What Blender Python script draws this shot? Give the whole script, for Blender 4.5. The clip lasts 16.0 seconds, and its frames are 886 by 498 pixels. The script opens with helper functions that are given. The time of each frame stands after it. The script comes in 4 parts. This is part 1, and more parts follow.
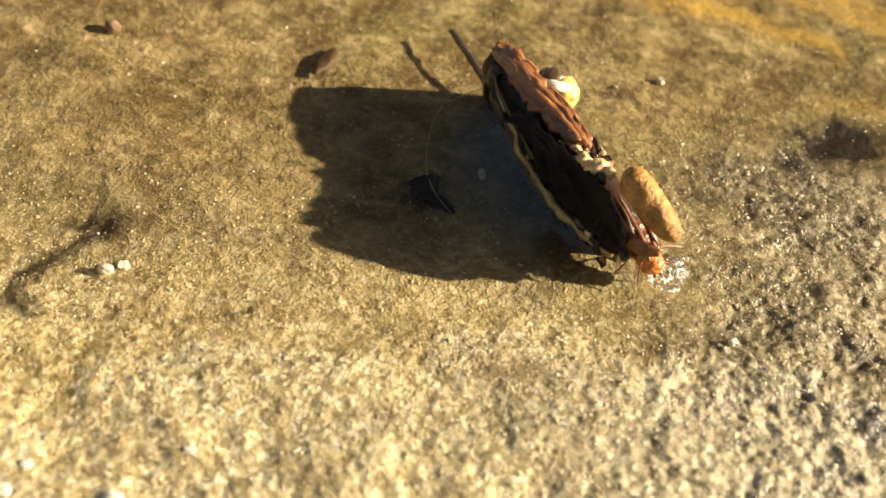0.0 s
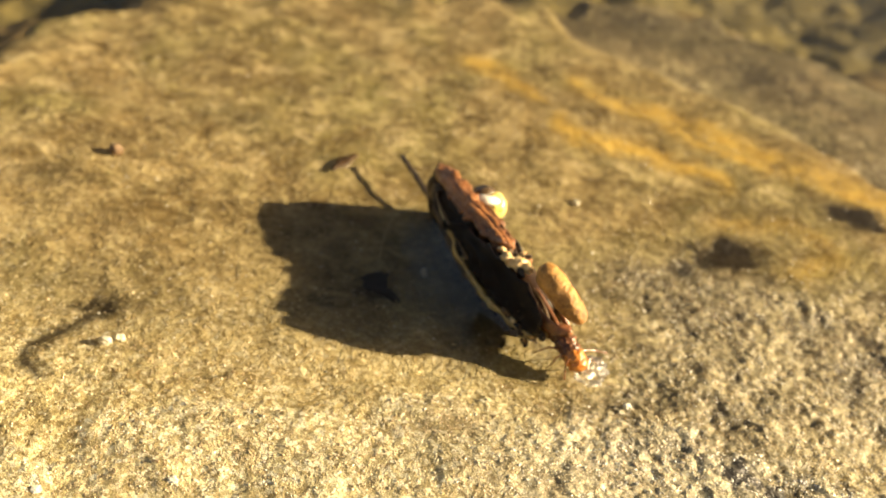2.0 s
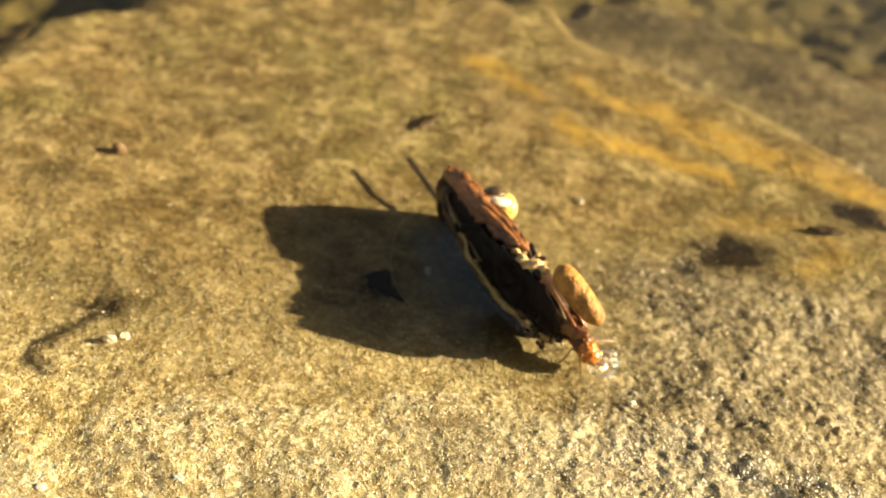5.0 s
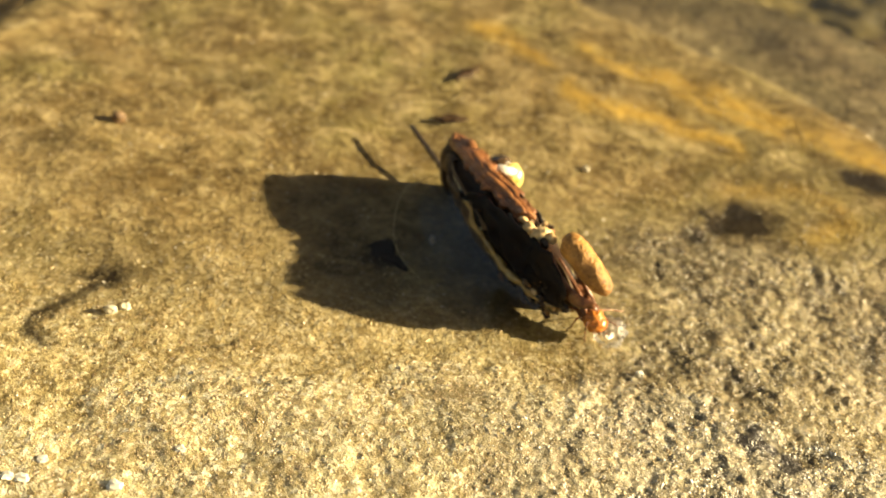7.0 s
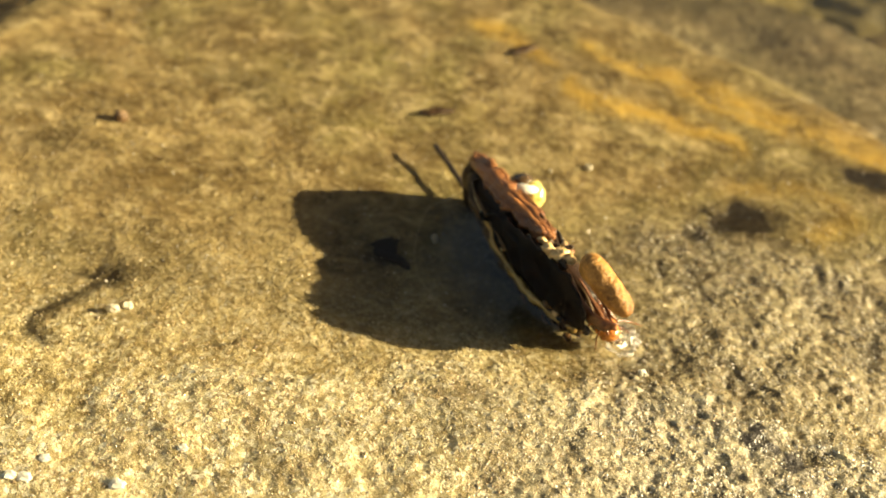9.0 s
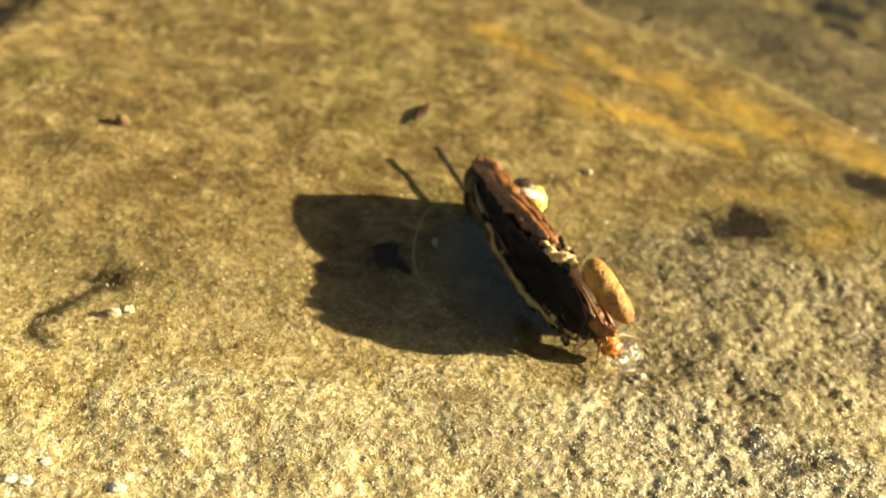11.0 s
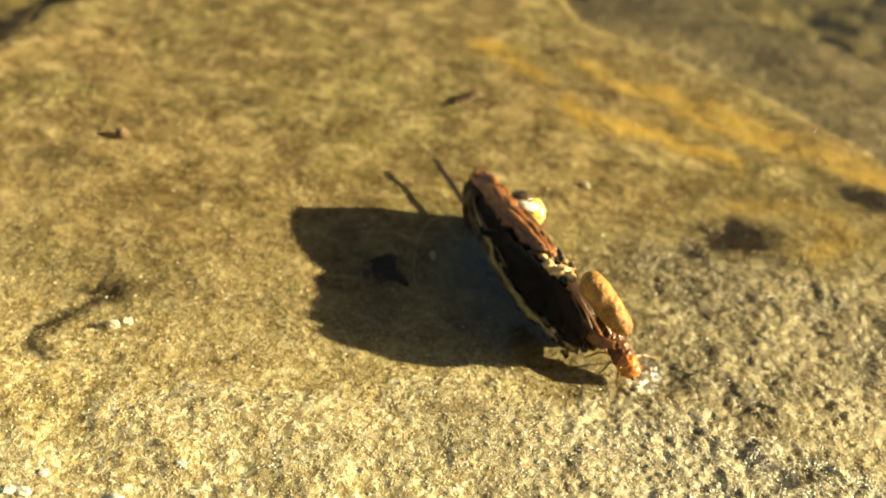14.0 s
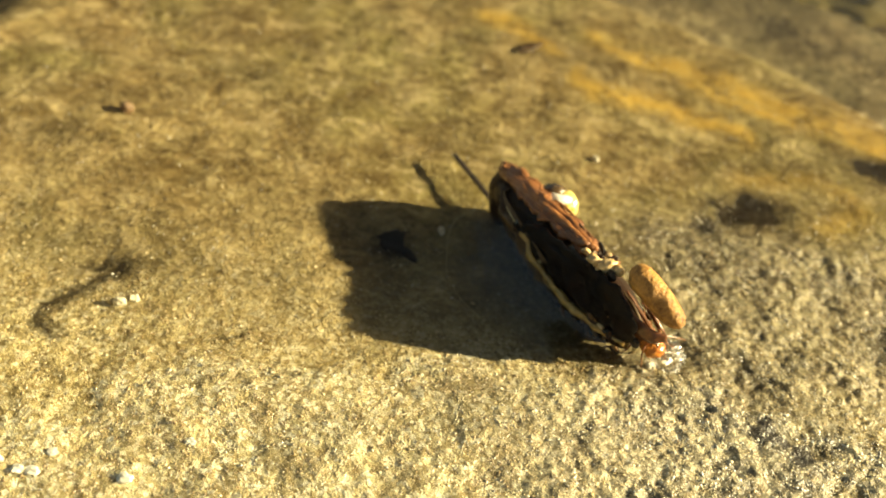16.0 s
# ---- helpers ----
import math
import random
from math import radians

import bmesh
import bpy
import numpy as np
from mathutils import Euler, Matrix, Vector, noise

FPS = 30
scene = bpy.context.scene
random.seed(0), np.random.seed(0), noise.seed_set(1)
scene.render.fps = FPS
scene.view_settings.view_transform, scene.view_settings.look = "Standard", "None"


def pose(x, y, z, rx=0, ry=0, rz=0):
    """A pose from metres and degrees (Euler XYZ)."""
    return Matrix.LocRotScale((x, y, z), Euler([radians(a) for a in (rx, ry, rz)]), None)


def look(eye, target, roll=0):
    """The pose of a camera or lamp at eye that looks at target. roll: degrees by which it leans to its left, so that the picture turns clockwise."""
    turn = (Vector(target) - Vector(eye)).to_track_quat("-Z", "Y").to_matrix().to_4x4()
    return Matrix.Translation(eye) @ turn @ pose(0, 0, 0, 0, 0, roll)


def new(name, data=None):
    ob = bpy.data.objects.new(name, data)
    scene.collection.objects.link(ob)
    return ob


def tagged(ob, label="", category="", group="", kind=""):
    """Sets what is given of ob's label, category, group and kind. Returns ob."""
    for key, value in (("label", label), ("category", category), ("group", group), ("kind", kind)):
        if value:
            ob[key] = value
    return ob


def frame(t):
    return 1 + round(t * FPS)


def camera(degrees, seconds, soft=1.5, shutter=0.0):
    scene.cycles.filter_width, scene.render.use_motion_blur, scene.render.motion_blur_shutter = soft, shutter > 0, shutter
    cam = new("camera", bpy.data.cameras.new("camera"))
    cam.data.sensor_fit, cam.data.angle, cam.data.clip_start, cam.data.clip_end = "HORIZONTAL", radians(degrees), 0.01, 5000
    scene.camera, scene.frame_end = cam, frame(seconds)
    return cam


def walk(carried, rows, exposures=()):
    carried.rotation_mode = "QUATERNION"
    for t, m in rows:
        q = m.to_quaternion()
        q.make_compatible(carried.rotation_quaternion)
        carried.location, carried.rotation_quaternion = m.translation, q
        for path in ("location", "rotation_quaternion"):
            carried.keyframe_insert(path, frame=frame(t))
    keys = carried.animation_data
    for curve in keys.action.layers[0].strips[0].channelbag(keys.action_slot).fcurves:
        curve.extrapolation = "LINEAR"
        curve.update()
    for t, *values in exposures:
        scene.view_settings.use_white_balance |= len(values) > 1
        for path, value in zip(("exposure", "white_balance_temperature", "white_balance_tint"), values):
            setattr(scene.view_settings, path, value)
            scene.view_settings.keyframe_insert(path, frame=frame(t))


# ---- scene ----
# camera: a phone held about ten centimetres from its subject
cam = camera(45.9, 16.0, soft=1.7, shutter=0.0)
cam.data.dof.use_dof = True
cam.data.dof.focus_distance = 0.098
cam.data.dof.aperture_fstop = 27.0
PATH = [
    (0, (-0.00664, -0.05595, 0.07035), (-0.00874, -0.04260, 0.05561), 5.0),
    (0.2, (0.00155, -0.06090, 0.07526), (-0.00130, -0.04794, 0.06030), 3.9),
    (0.5, (0.00061, -0.07687, 0.07985), (-0.00216, -0.06290, 0.06581), 4.3),
    (0.8, (-0.00044, -0.07998, 0.07966), (-0.00282, -0.06531, 0.06627), 7.6),
    (1, (-0.00147, -0.08086, 0.08008), (-0.00427, -0.06573, 0.06731), 6.2),
    (1.2, (-0.00311, -0.07934, 0.07831), (-0.00579, -0.06422, 0.06549), 6.6),
    (1.5, (-0.00120, -0.08111, 0.08072), (-0.00417, -0.06544, 0.06865), 5.6),
    (1.8, (0.00129, -0.07623, 0.08041), (-0.00158, -0.06100, 0.06777), 5.8),
    (2, (-0.00101, -0.07434, 0.07908), (-0.00304, -0.05887, 0.06656), 6.8),
    (2.5, (-0.00112, -0.07457, 0.07801), (-0.00322, -0.05914, 0.06546), 6.5),
    (3, (-0.00121, -0.07420, 0.07770), (-0.00332, -0.05887, 0.06503), 6.4),
    (3.5, (-0.00166, -0.07423, 0.07745), (-0.00371, -0.05891, 0.06475), 6.5),
    (4, (-0.00138, -0.07517, 0.07905), (-0.00341, -0.05952, 0.06677), 6.8),
    (6.5, (-0.00134, -0.07377, 0.07725), (-0.00340, -0.05860, 0.06438), 6.4),
    (7, (-0.00153, -0.07358, 0.07736), (-0.00354, -0.05844, 0.06445), 6.5),
    (7.5, (-0.00130, -0.07355, 0.07728), (-0.00333, -0.05841, 0.06438), 6.4),
    (8, (-0.00133, -0.07357, 0.07712), (-0.00337, -0.05843, 0.06421), 6.4),
    (8.5, (-0.00158, -0.07375, 0.07678), (-0.00360, -0.05860, 0.06388), 6.4),
    (9, (-0.00146, -0.07347, 0.07731), (-0.00352, -0.05836, 0.06437), 6.3),
    (11.5, (-0.00140, -0.07378, 0.07750), (-0.00350, -0.05857, 0.06467), 6.3),
    (12, (-0.00147, -0.07409, 0.07753), (-0.00355, -0.05882, 0.06479), 6.4),
    (12.5, (-0.00128, -0.07402, 0.07746), (-0.00338, -0.05874, 0.06471), 6.3),
    (13, (-0.00137, -0.07398, 0.07748), (-0.00347, -0.05873, 0.06472), 6.3),
    (13.5, (-0.00156, -0.07405, 0.07759), (-0.00363, -0.05878, 0.06485), 6.4),
    (14, (-0.00112, -0.07411, 0.07777), (-0.00325, -0.05879, 0.06509), 6.3),
    (14.5, (-0.00126, -0.07428, 0.07773), (-0.00335, -0.05892, 0.06509), 6.3),
    (15, (-0.00118, -0.07401, 0.07765), (-0.00329, -0.05871, 0.06494), 6.3),
    (15.5, (-0.00141, -0.07410, 0.07674), (-0.00348, -0.05886, 0.06396), 6.3),
    (16, (-0.00199, -0.07298, 0.07736), (-0.00407, -0.05802, 0.06425), 6.2),
]
walk(cam, [(t, look(eye, target, roll)) for t, eye, target, roll in PATH], [(0, 1.23, 8170, 9), (0.6, 1.16, 9260, 8), (1.5, 1.32, 9430, 8), (2.5, 1.47, 8680, 7), (3.2, 1.42, 8800, 6), (4, 1.37, 9430, 4), (7, 1.3, 9690, 4), (11.5, 1.28, 9810, -3), (16, 1.26, 9810, -5)])

# ---- light: low warm sun, clear sky ----
SUN_EL, SUN_AZ = 20.0, 12.0          # elevation, and turn from +x towards +y, degrees
world = bpy.data.worlds.new("sky")
scene.world = world
world.use_nodes = True
wn = world.node_tree
sky = wn.nodes.new("ShaderNodeTexSky")
sky.sky_type = "NISHITA"
sky.sun_disc = False
sky.dust_density = 4.0
sky.air_density = 0.8
sky.sun_elevation = radians(SUN_EL)
sky.sun_rotation = radians(90 - SUN_AZ)
wn.links.new(sky.outputs[0], wn.nodes["Background"].inputs[0])
wn.nodes["Background"].inputs[1].default_value = 0.055
sun = new("sun", bpy.data.lights.new("sun", "SUN"))
sun.data.energy = 5.0
sun.data.angle = radians(0.9)
sun.data.color = (1.0, 0.94, 0.82)
sun_from = Vector((math.cos(radians(SUN_EL)) * math.cos(radians(SUN_AZ)), math.cos(radians(SUN_EL)) * math.sin(radians(SUN_AZ)), math.sin(radians(SUN_EL))))
sun.matrix_world = look(sun_from * 3, (0, 0, 0))

C = 0.01     # plan numbers below are in centimetres

# ---- materials ----


def material(name, rough=0.6, spec=0.5):
    m = bpy.data.materials.new(name)
    m.use_nodes = True
    b = m.node_tree.nodes["Principled BSDF"]
    b.inputs["Roughness"].default_value = rough
    b.inputs["Specular IOR Level"].default_value = spec
    return m, m.node_tree, b


def node(tree, kind, **values):
    n = tree.nodes.new(kind)
    for key, value in values.items():
        if key in n.inputs:
            n.inputs[key].default_value = value
    return n


def noise_tex(tree, scale, detail=4.0, rough=0.55, warp=0.0, coord=None):
    n = node(tree, "ShaderNodeTexNoise", Scale=scale, Detail=detail, Roughness=rough, Distortion=warp)
    if coord is not None:
        tree.links.new(coord, n.inputs["Vector"])
    return n


def ramp(tree, fac, stops):
    r = tree.nodes.new("ShaderNodeValToRGB")
    e = r.color_ramp.elements
    while len(e) < len(stops):
        e.new(0.5)
    for k, (p, c) in enumerate(stops):
        e[k].position = p
        e[k].color = (*c, 1.0) if len(c) == 3 else c
    tree.links.new(fac, r.inputs[0])
    return r.outputs[0]


def mix(tree, fac, a, b, kind="MIX"):
    m = tree.nodes.new("ShaderNodeMix")
    m.data_type = "RGBA"
    m.blend_type = kind
    for sock, v in ((m.inputs[0], fac), (m.inputs[6], a), (m.inputs[7], b)):
        if isinstance(v, (int, float)):
            sock.default_value = v
        elif isinstance(v, tuple):
            sock.default_value = (*v, 1.0)
        else:
            tree.links.new(v, sock)
    return m.outputs[2]


def maths(tree, op, a, b):
    m = tree.nodes.new("ShaderNodeMath")
    m.operation = op
    for sock, v in ((m.inputs[0], a), (m.inputs[1], b)):
        if isinstance(v, (int, float)):
            sock.default_value = v
        else:
            tree.links.new(v, sock)
    return m.outputs[0]


def bump(tree, bsdf, height, strength=0.5, distance=0.0003):
    b = tree.nodes.new("ShaderNodeBump")
    b.inputs["Strength"].default_value = strength
    b.inputs["Distance"].default_value = distance
    tree.links.new(height, b.inputs["Height"])
    tree.links.new(b.outputs[0], bsdf.inputs["Normal"])


def attribute(tree, name):
    a = tree.nodes.new("ShaderNodeAttribute")
    a.attribute_name = name
    return a.outputs["Fac"]


def object_coord(tree):
    return tree.nodes.new("ShaderNodeTexCoord").outputs["Object"]


def rock_material():
    m, tr, b = material("rock")
    co = object_coord(tr)
    # pattern stretched along the flow, imitating streaks of refraction in the water
    flow = tr.nodes.new("ShaderNodeMapping")
    flow.inputs["Rotation"].default_value = (0, 0, radians(-17))
    flow.inputs["Scale"].default_value = (0.85, 1.15, 1.0)
    tr.links.new(co, flow.inputs["Vector"])
    patch = noise_tex(tr, 55, 6, 0.65, 0.6, co).outputs["Fac"]
    mid = noise_tex(tr, 230, 6, 0.68, 0.3, flow.outputs[0]).outputs["Fac"]
    blot = noise_tex(tr, 480, 5, 0.7, 0.4, co).outputs["Fac"]
    speck = noise_tex(tr, 900, 4, 0.75, 0.3, co).outputs["Fac"]
    fine = noise_tex(tr, 3000, 3, 0.7, 0.0, co).outputs["Fac"]
    cloud = noise_tex(tr, 120, 4, 0.6, 0.8, co).outputs["Fac"]
    dry = attribute(tr, "dry")
    wet_grey = attribute(tr, "grey")
    out = maths(tr, "MAXIMUM", dry, wet_grey)
    some = maths(tr, "MULTIPLY", ramp(tr, cloud, [(0.36, (0.35, 0.35, 0.35)), (0.62, (1, 1, 1))]), maths(tr, "ADD", 0.72, maths(tr, "MULTIPLY", out, 0.28)))
    base = ramp(tr, patch, [(0.30, (0.13, 0.085, 0.032)), (0.44, (0.25, 0.180, 0.080)), (0.56, (0.38, 0.295, 0.150)), (0.70, (0.21, 0.172, 0.066))])
    wide = noise_tex(tr, 34, 3, 0.6, 0.8, co).outputs["Fac"]
    base = mix(tr, ramp(tr, wide, [(0.38, (0.40, 0.40, 0.40)), (0.52, (0, 0, 0))]), base, mix(tr, patch, (0.13, 0.12, 0.030), (0.33, 0.31, 0.10)))
    base = mix(tr, ramp(tr, wide, [(0.50, (0, 0, 0)), (0.66, (0.6, 0.6, 0.6))]), base, mix(tr, patch, (0.24, 0.15, 0.06), (0.50, 0.36, 0.17)))
    base = mix(tr, ramp(tr, mid, [(0.37, (0.8, 0.8, 0.8)), (0.52, (0, 0, 0))]), base, (0.12, 0.077, 0.030))
    base = mix(tr, ramp(tr, mid, [(0.54, (0, 0, 0)), (0.66, (0.8, 0.8, 0.8))]), base, (0.58, 0.460, 0.265))
    drawn = tr.nodes.new("ShaderNodeMapping")
    drawn.inputs["Rotation"].default_value = (0, 0, radians(-8))
    drawn.inputs["Scale"].default_value = (0.45, 1.3, 1.0)
    tr.links.new(co, drawn.inputs["Vector"])
    sheen_streak = noise_tex(tr, 420, 4, 0.7, 0.5, drawn.outputs[0]).outputs["Fac"]
    under = maths(tr, "SUBTRACT", 1.0, out)
    # dark and light streaks of the water's refraction and sheen, painted on the rock
    base = mix(tr, maths(tr, "MULTIPLY", under, ramp(tr, sheen_streak, [(0.36, (0.18, 0.18, 0.18)), (0.50, (0, 0, 0))])), base, (0.15, 0.105, 0.040))
    base = mix(tr, maths(tr, "MULTIPLY", under, ramp(tr, sheen_streak, [(0.56, (0, 0, 0)), (0.72, (0.22, 0.22, 0.22))])), base, (0.56, 0.45, 0.22))
    base = mix(tr, maths(tr, "MULTIPLY", some, ramp(tr, blot, [(0.38, (0.85, 0.85, 0.85)), (0.50, (0, 0, 0))])), base, (0.10, 0.066, 0.024))
    base = mix(tr, maths(tr, "MULTIPLY", some, ramp(tr, blot, [(0.53, (0, 0, 0)), (0.66, (0.6, 0.6, 0.6))])), base, (0.60, 0.49, 0.25))
    base = mix(tr, maths(tr, "MULTIPLY", some, ramp(tr, speck, [(0.38, (0.8, 0.8, 0.8)), (0.48, (0, 0, 0))])), base, (0.09, 0.062, 0.024))
    base = mix(tr, maths(tr, "MULTIPLY", some, ramp(tr, speck, [(0.54, (0, 0, 0)), (0.66, (0.8, 0.8, 0.8))])), base, (0.66, 0.56, 0.30))
    grain = tr.nodes.new("ShaderNodeTexVoronoi")
    grain.inputs["Scale"].default_value = 2200
    tr.links.new(co, grain.inputs["Vector"])
    sep = tr.nodes.new("ShaderNodeSeparateColor")
    tr.links.new(grain.outputs["Color"], sep.inputs[0])
    tone = ramp(tr, sep.outputs[0], [(0.0, (0.24, 0.17, 0.07)), (0.35, (0.46, 0.37, 0.18)), (0.7, (0.62, 0.53, 0.31)), (1.0, (0.84, 0.77, 0.56))])
    stain = noise_tex(tr, 190, 5, 0.65, 0.8, co).outputs["Fac"]
    tone = mix(tr, ramp(tr, stain, [(0.36, (0.8, 0.8, 0.8)), (0.49, (0, 0, 0))]), tone, (0.18, 0.125, 0.045))
    base = mix(tr, maths(tr, "MULTIPLY", dry, 0.85), base, tone)
    grey = mix(tr, ramp(tr, speck, [(0.40, (0, 0, 0)), (0.66, (1, 1, 1))]), (0.075, 0.048, 0.020), (0.68, 0.60, 0.40))
    base = mix(tr, maths(tr, "MULTIPLY", attribute(tr, "grey"), 0.6), base, grey)
    rust = maths(tr, "MULTIPLY", attribute(tr, "rust"), ramp(tr, mid, [(0.36, (0.25, 0.25, 0.25)), (0.56, (0.95, 0.95, 0.95))]))
    base = mix(tr, rust, base, mix(tr, blot, (0.37, 0.19, 0.032), (0.71, 0.51, 0.14)))
    # near-black colour for algae and stains, and for shade in hollows and by the ledge
    core = ramp(tr, attribute(tr, "algae_shade"), [(0.70, (0, 0, 0)), (0.95, (1, 1, 1))])
    growth_shade = maths(tr, "MULTIPLY", attribute(tr, "algae_shade"), ramp(tr, speck, [(0.45, (1, 1, 1)), (0.68, (0.72, 0.72, 0.72))]))
    growth_shade = maths(tr, "MAXIMUM", growth_shade, core)
    base = mix(tr, maths(tr, "MULTIPLY", growth_shade, 0.98), base, mix(tr, mid, (0.003, 0.002, 0.0015), (0.042, 0.027, 0.010)))
    tr.links.new(base, b.inputs["Base Color"])
    r = tr.nodes.new("ShaderNodeMapRange")
    r.inputs["To Min"].default_value, r.inputs["To Max"].default_value = 0.5, 0.28
    tr.links.new(fine, r.inputs["Value"])
    tr.links.new(r.outputs[0], b.inputs["Roughness"])
    tr.links.new(maths(tr, "ADD", 0.12, maths(tr, "MULTIPLY", out, 0.38)), b.inputs["Specular IOR Level"])
    h = maths(tr, "ADD", maths(tr, "MULTIPLY", fine, 0.5), maths(tr, "ADD", mid, speck))
    bump(tr, b, h, 0.7, 0.0005)
    # the wet grey part glints
    tr.links.new(maths(tr, "ADD", 0.02, maths(tr, "MULTIPLY", wet_grey, 0.4)), b.inputs["Coat Weight"])
    b.inputs["Coat Roughness"].default_value = 0.22
    tr.links.new(b.inputs["Normal"].links[0].from_socket, b.inputs["Coat Normal"])
    return m


def grain_material():
    m, tr, b = material("sand_grains", 0.2, 0.6)
    geo = tr.nodes.new("ShaderNodeNewGeometry")
    tone = ramp(tr, geo.outputs["Random Per Island"], [(0.0, (0.32, 0.200, 0.080)), (0.25, (0.50, 0.36, 0.165)), (0.5, (0.69, 0.530, 0.265)), (0.8, (0.82, 0.67, 0.40)), (1.0, (0.95, 0.89, 0.74))])
    co = object_coord(tr)
    n = noise_tex(tr, 2500, 3, 0.6, 0, co).outputs["Fac"]
    stain = noise_tex(tr, 150, 5, 0.65, 0.8, co).outputs["Fac"]
    wide = noise_tex(tr, 48, 4, 0.6, 0.8, co).outputs["Fac"]
    tone = mix(tr, ramp(tr, stain, [(0.34, (0.85, 0.85, 0.85)), (0.48, (0, 0, 0))]), tone, mix(tr, n, (0.19, 0.105, 0.045), (0.42, 0.265, 0.125)))
    tone = mix(tr, ramp(tr, stain, [(0.50, (0, 0, 0)), (0.64, (0.7, 0.7, 0.7))]), tone, (0.90, 0.79, 0.50))
    clump = noise_tex(tr, 330, 5, 0.7, 0.6, co).outputs["Fac"]
    tone = mix(tr, ramp(tr, clump, [(0.35, (0.75, 0.75, 0.75)), (0.46, (0, 0, 0))]), tone, mix(tr, n, (0.13, 0.075, 0.031), (0.33, 0.205, 0.088)))
    tone = mix(tr, ramp(tr, clump, [(0.53, (0, 0, 0)), (0.62, (0.85, 0.85, 0.85))]), tone, (0.92, 0.82, 0.56))
    tone = mix(tr, ramp(tr, wide, [(0.36, (0.55, 0.55, 0.55)), (0.48, (0, 0, 0))]), tone, (0.36, 0.225, 0.100))
    tone = mix(tr, ramp(tr, wide, [(0.54, (0, 0, 0)), (0.66, (0.5, 0.5, 0.5))]), tone, (0.74, 0.575, 0.22))
    tr.links.new(mix(tr, n, mix(tr, 1.0, tone, (0.78, 0.70, 0.58), "MULTIPLY"), tone), b.inputs["Base Color"])
    bump(tr, b, n, 0.5, 0.0002)
    b.inputs["Coat Weight"].default_value = 1.0
    b.inputs["Coat Roughness"].default_value = 0.32
    b.inputs["Coat IOR"].default_value = 1.9
    return m


def glint_grit_material():
    """Wet mineral grit, added; its whitish colour helps imitate glints of the sun."""
    m, tr, b = material("glint_grit", 0.3, 0.7)
    geo = tr.nodes.new("ShaderNodeNewGeometry")
    tone = ramp(tr, geo.outputs["Random Per Island"], [(0.0, (0.09, 0.06, 0.032)), (0.30, (0.30, 0.25, 0.16)), (0.55, (0.60, 0.56, 0.45)), (1.0, (0.90, 0.89, 0.84))])
    co = object_coord(tr)
    n = noise_tex(tr, 2600, 3, 0.6, 0, co).outputs["Fac"]
    drift = noise_tex(tr, 130, 5, 0.65, 0.7, co).outputs["Fac"]
    tone = mix(tr, ramp(tr, drift, [(0.36, (0.85, 0.85, 0.85)), (0.50, (0, 0, 0))]), tone, (0.17, 0.105, 0.045))
    tone = mix(tr, ramp(tr, drift, [(0.53, (0, 0, 0)), (0.64, (0.7, 0.7, 0.7))]), tone, (0.88, 0.83, 0.66))
    tr.links.new(mix(tr, n, mix(tr, 1.0, tone, (0.7, 0.62, 0.5), "MULTIPLY"), tone), b.inputs["Base Color"])
    bump(tr, b, n, 0.4, 0.0002)
    b.inputs["Coat Weight"].default_value = 1.0
    b.inputs["Coat Roughness"].default_value = 0.36
    b.inputs["Coat IOR"].default_value = 2.4
    return m


def plain_material(name, dark, light, scale, rough=0.5, spec=0.5, relief=0.4, depth=0.0002, stretch=(1, 1, 1), coat=0.0):
    """Two tones broken up at two scales, with relief. Sizes are in metres."""
    m, tr, b = material(name, rough, spec)
    mapping = tr.nodes.new("ShaderNodeMapping")
    mapping.inputs["Scale"].default_value = stretch
    tr.links.new(object_coord(tr), mapping.inputs["Vector"])
    co = mapping.outputs[0]
    big = noise_tex(tr, scale, 4, 0.6, 0.5, co).outputs["Fac"]
    small = noise_tex(tr, scale * 6, 4, 0.65, 0.0, co).outputs["Fac"]
    v = maths(tr, "ADD", maths(tr, "MULTIPLY", big, 0.6), maths(tr, "MULTIPLY", small, 0.4))
    tr.links.new(ramp(tr, v, [(0.36, dark), (0.64, light)]), b.inputs["Base Color"])
    r = tr.nodes.new("ShaderNodeMapRange")
    r.inputs["To Min"].default_value, r.inputs["To Max"].default_value = rough * 0.8, min(1.0, rough * 1.25)
    tr.links.new(small, r.inputs["Value"])
    tr.links.new(r.outputs[0], b.inputs["Roughness"])
    b.inputs["Coat Weight"].default_value = coat
    b.inputs["Coat Roughness"].default_value = 0.12
    bump(tr, b, v, relief, depth)
    return m


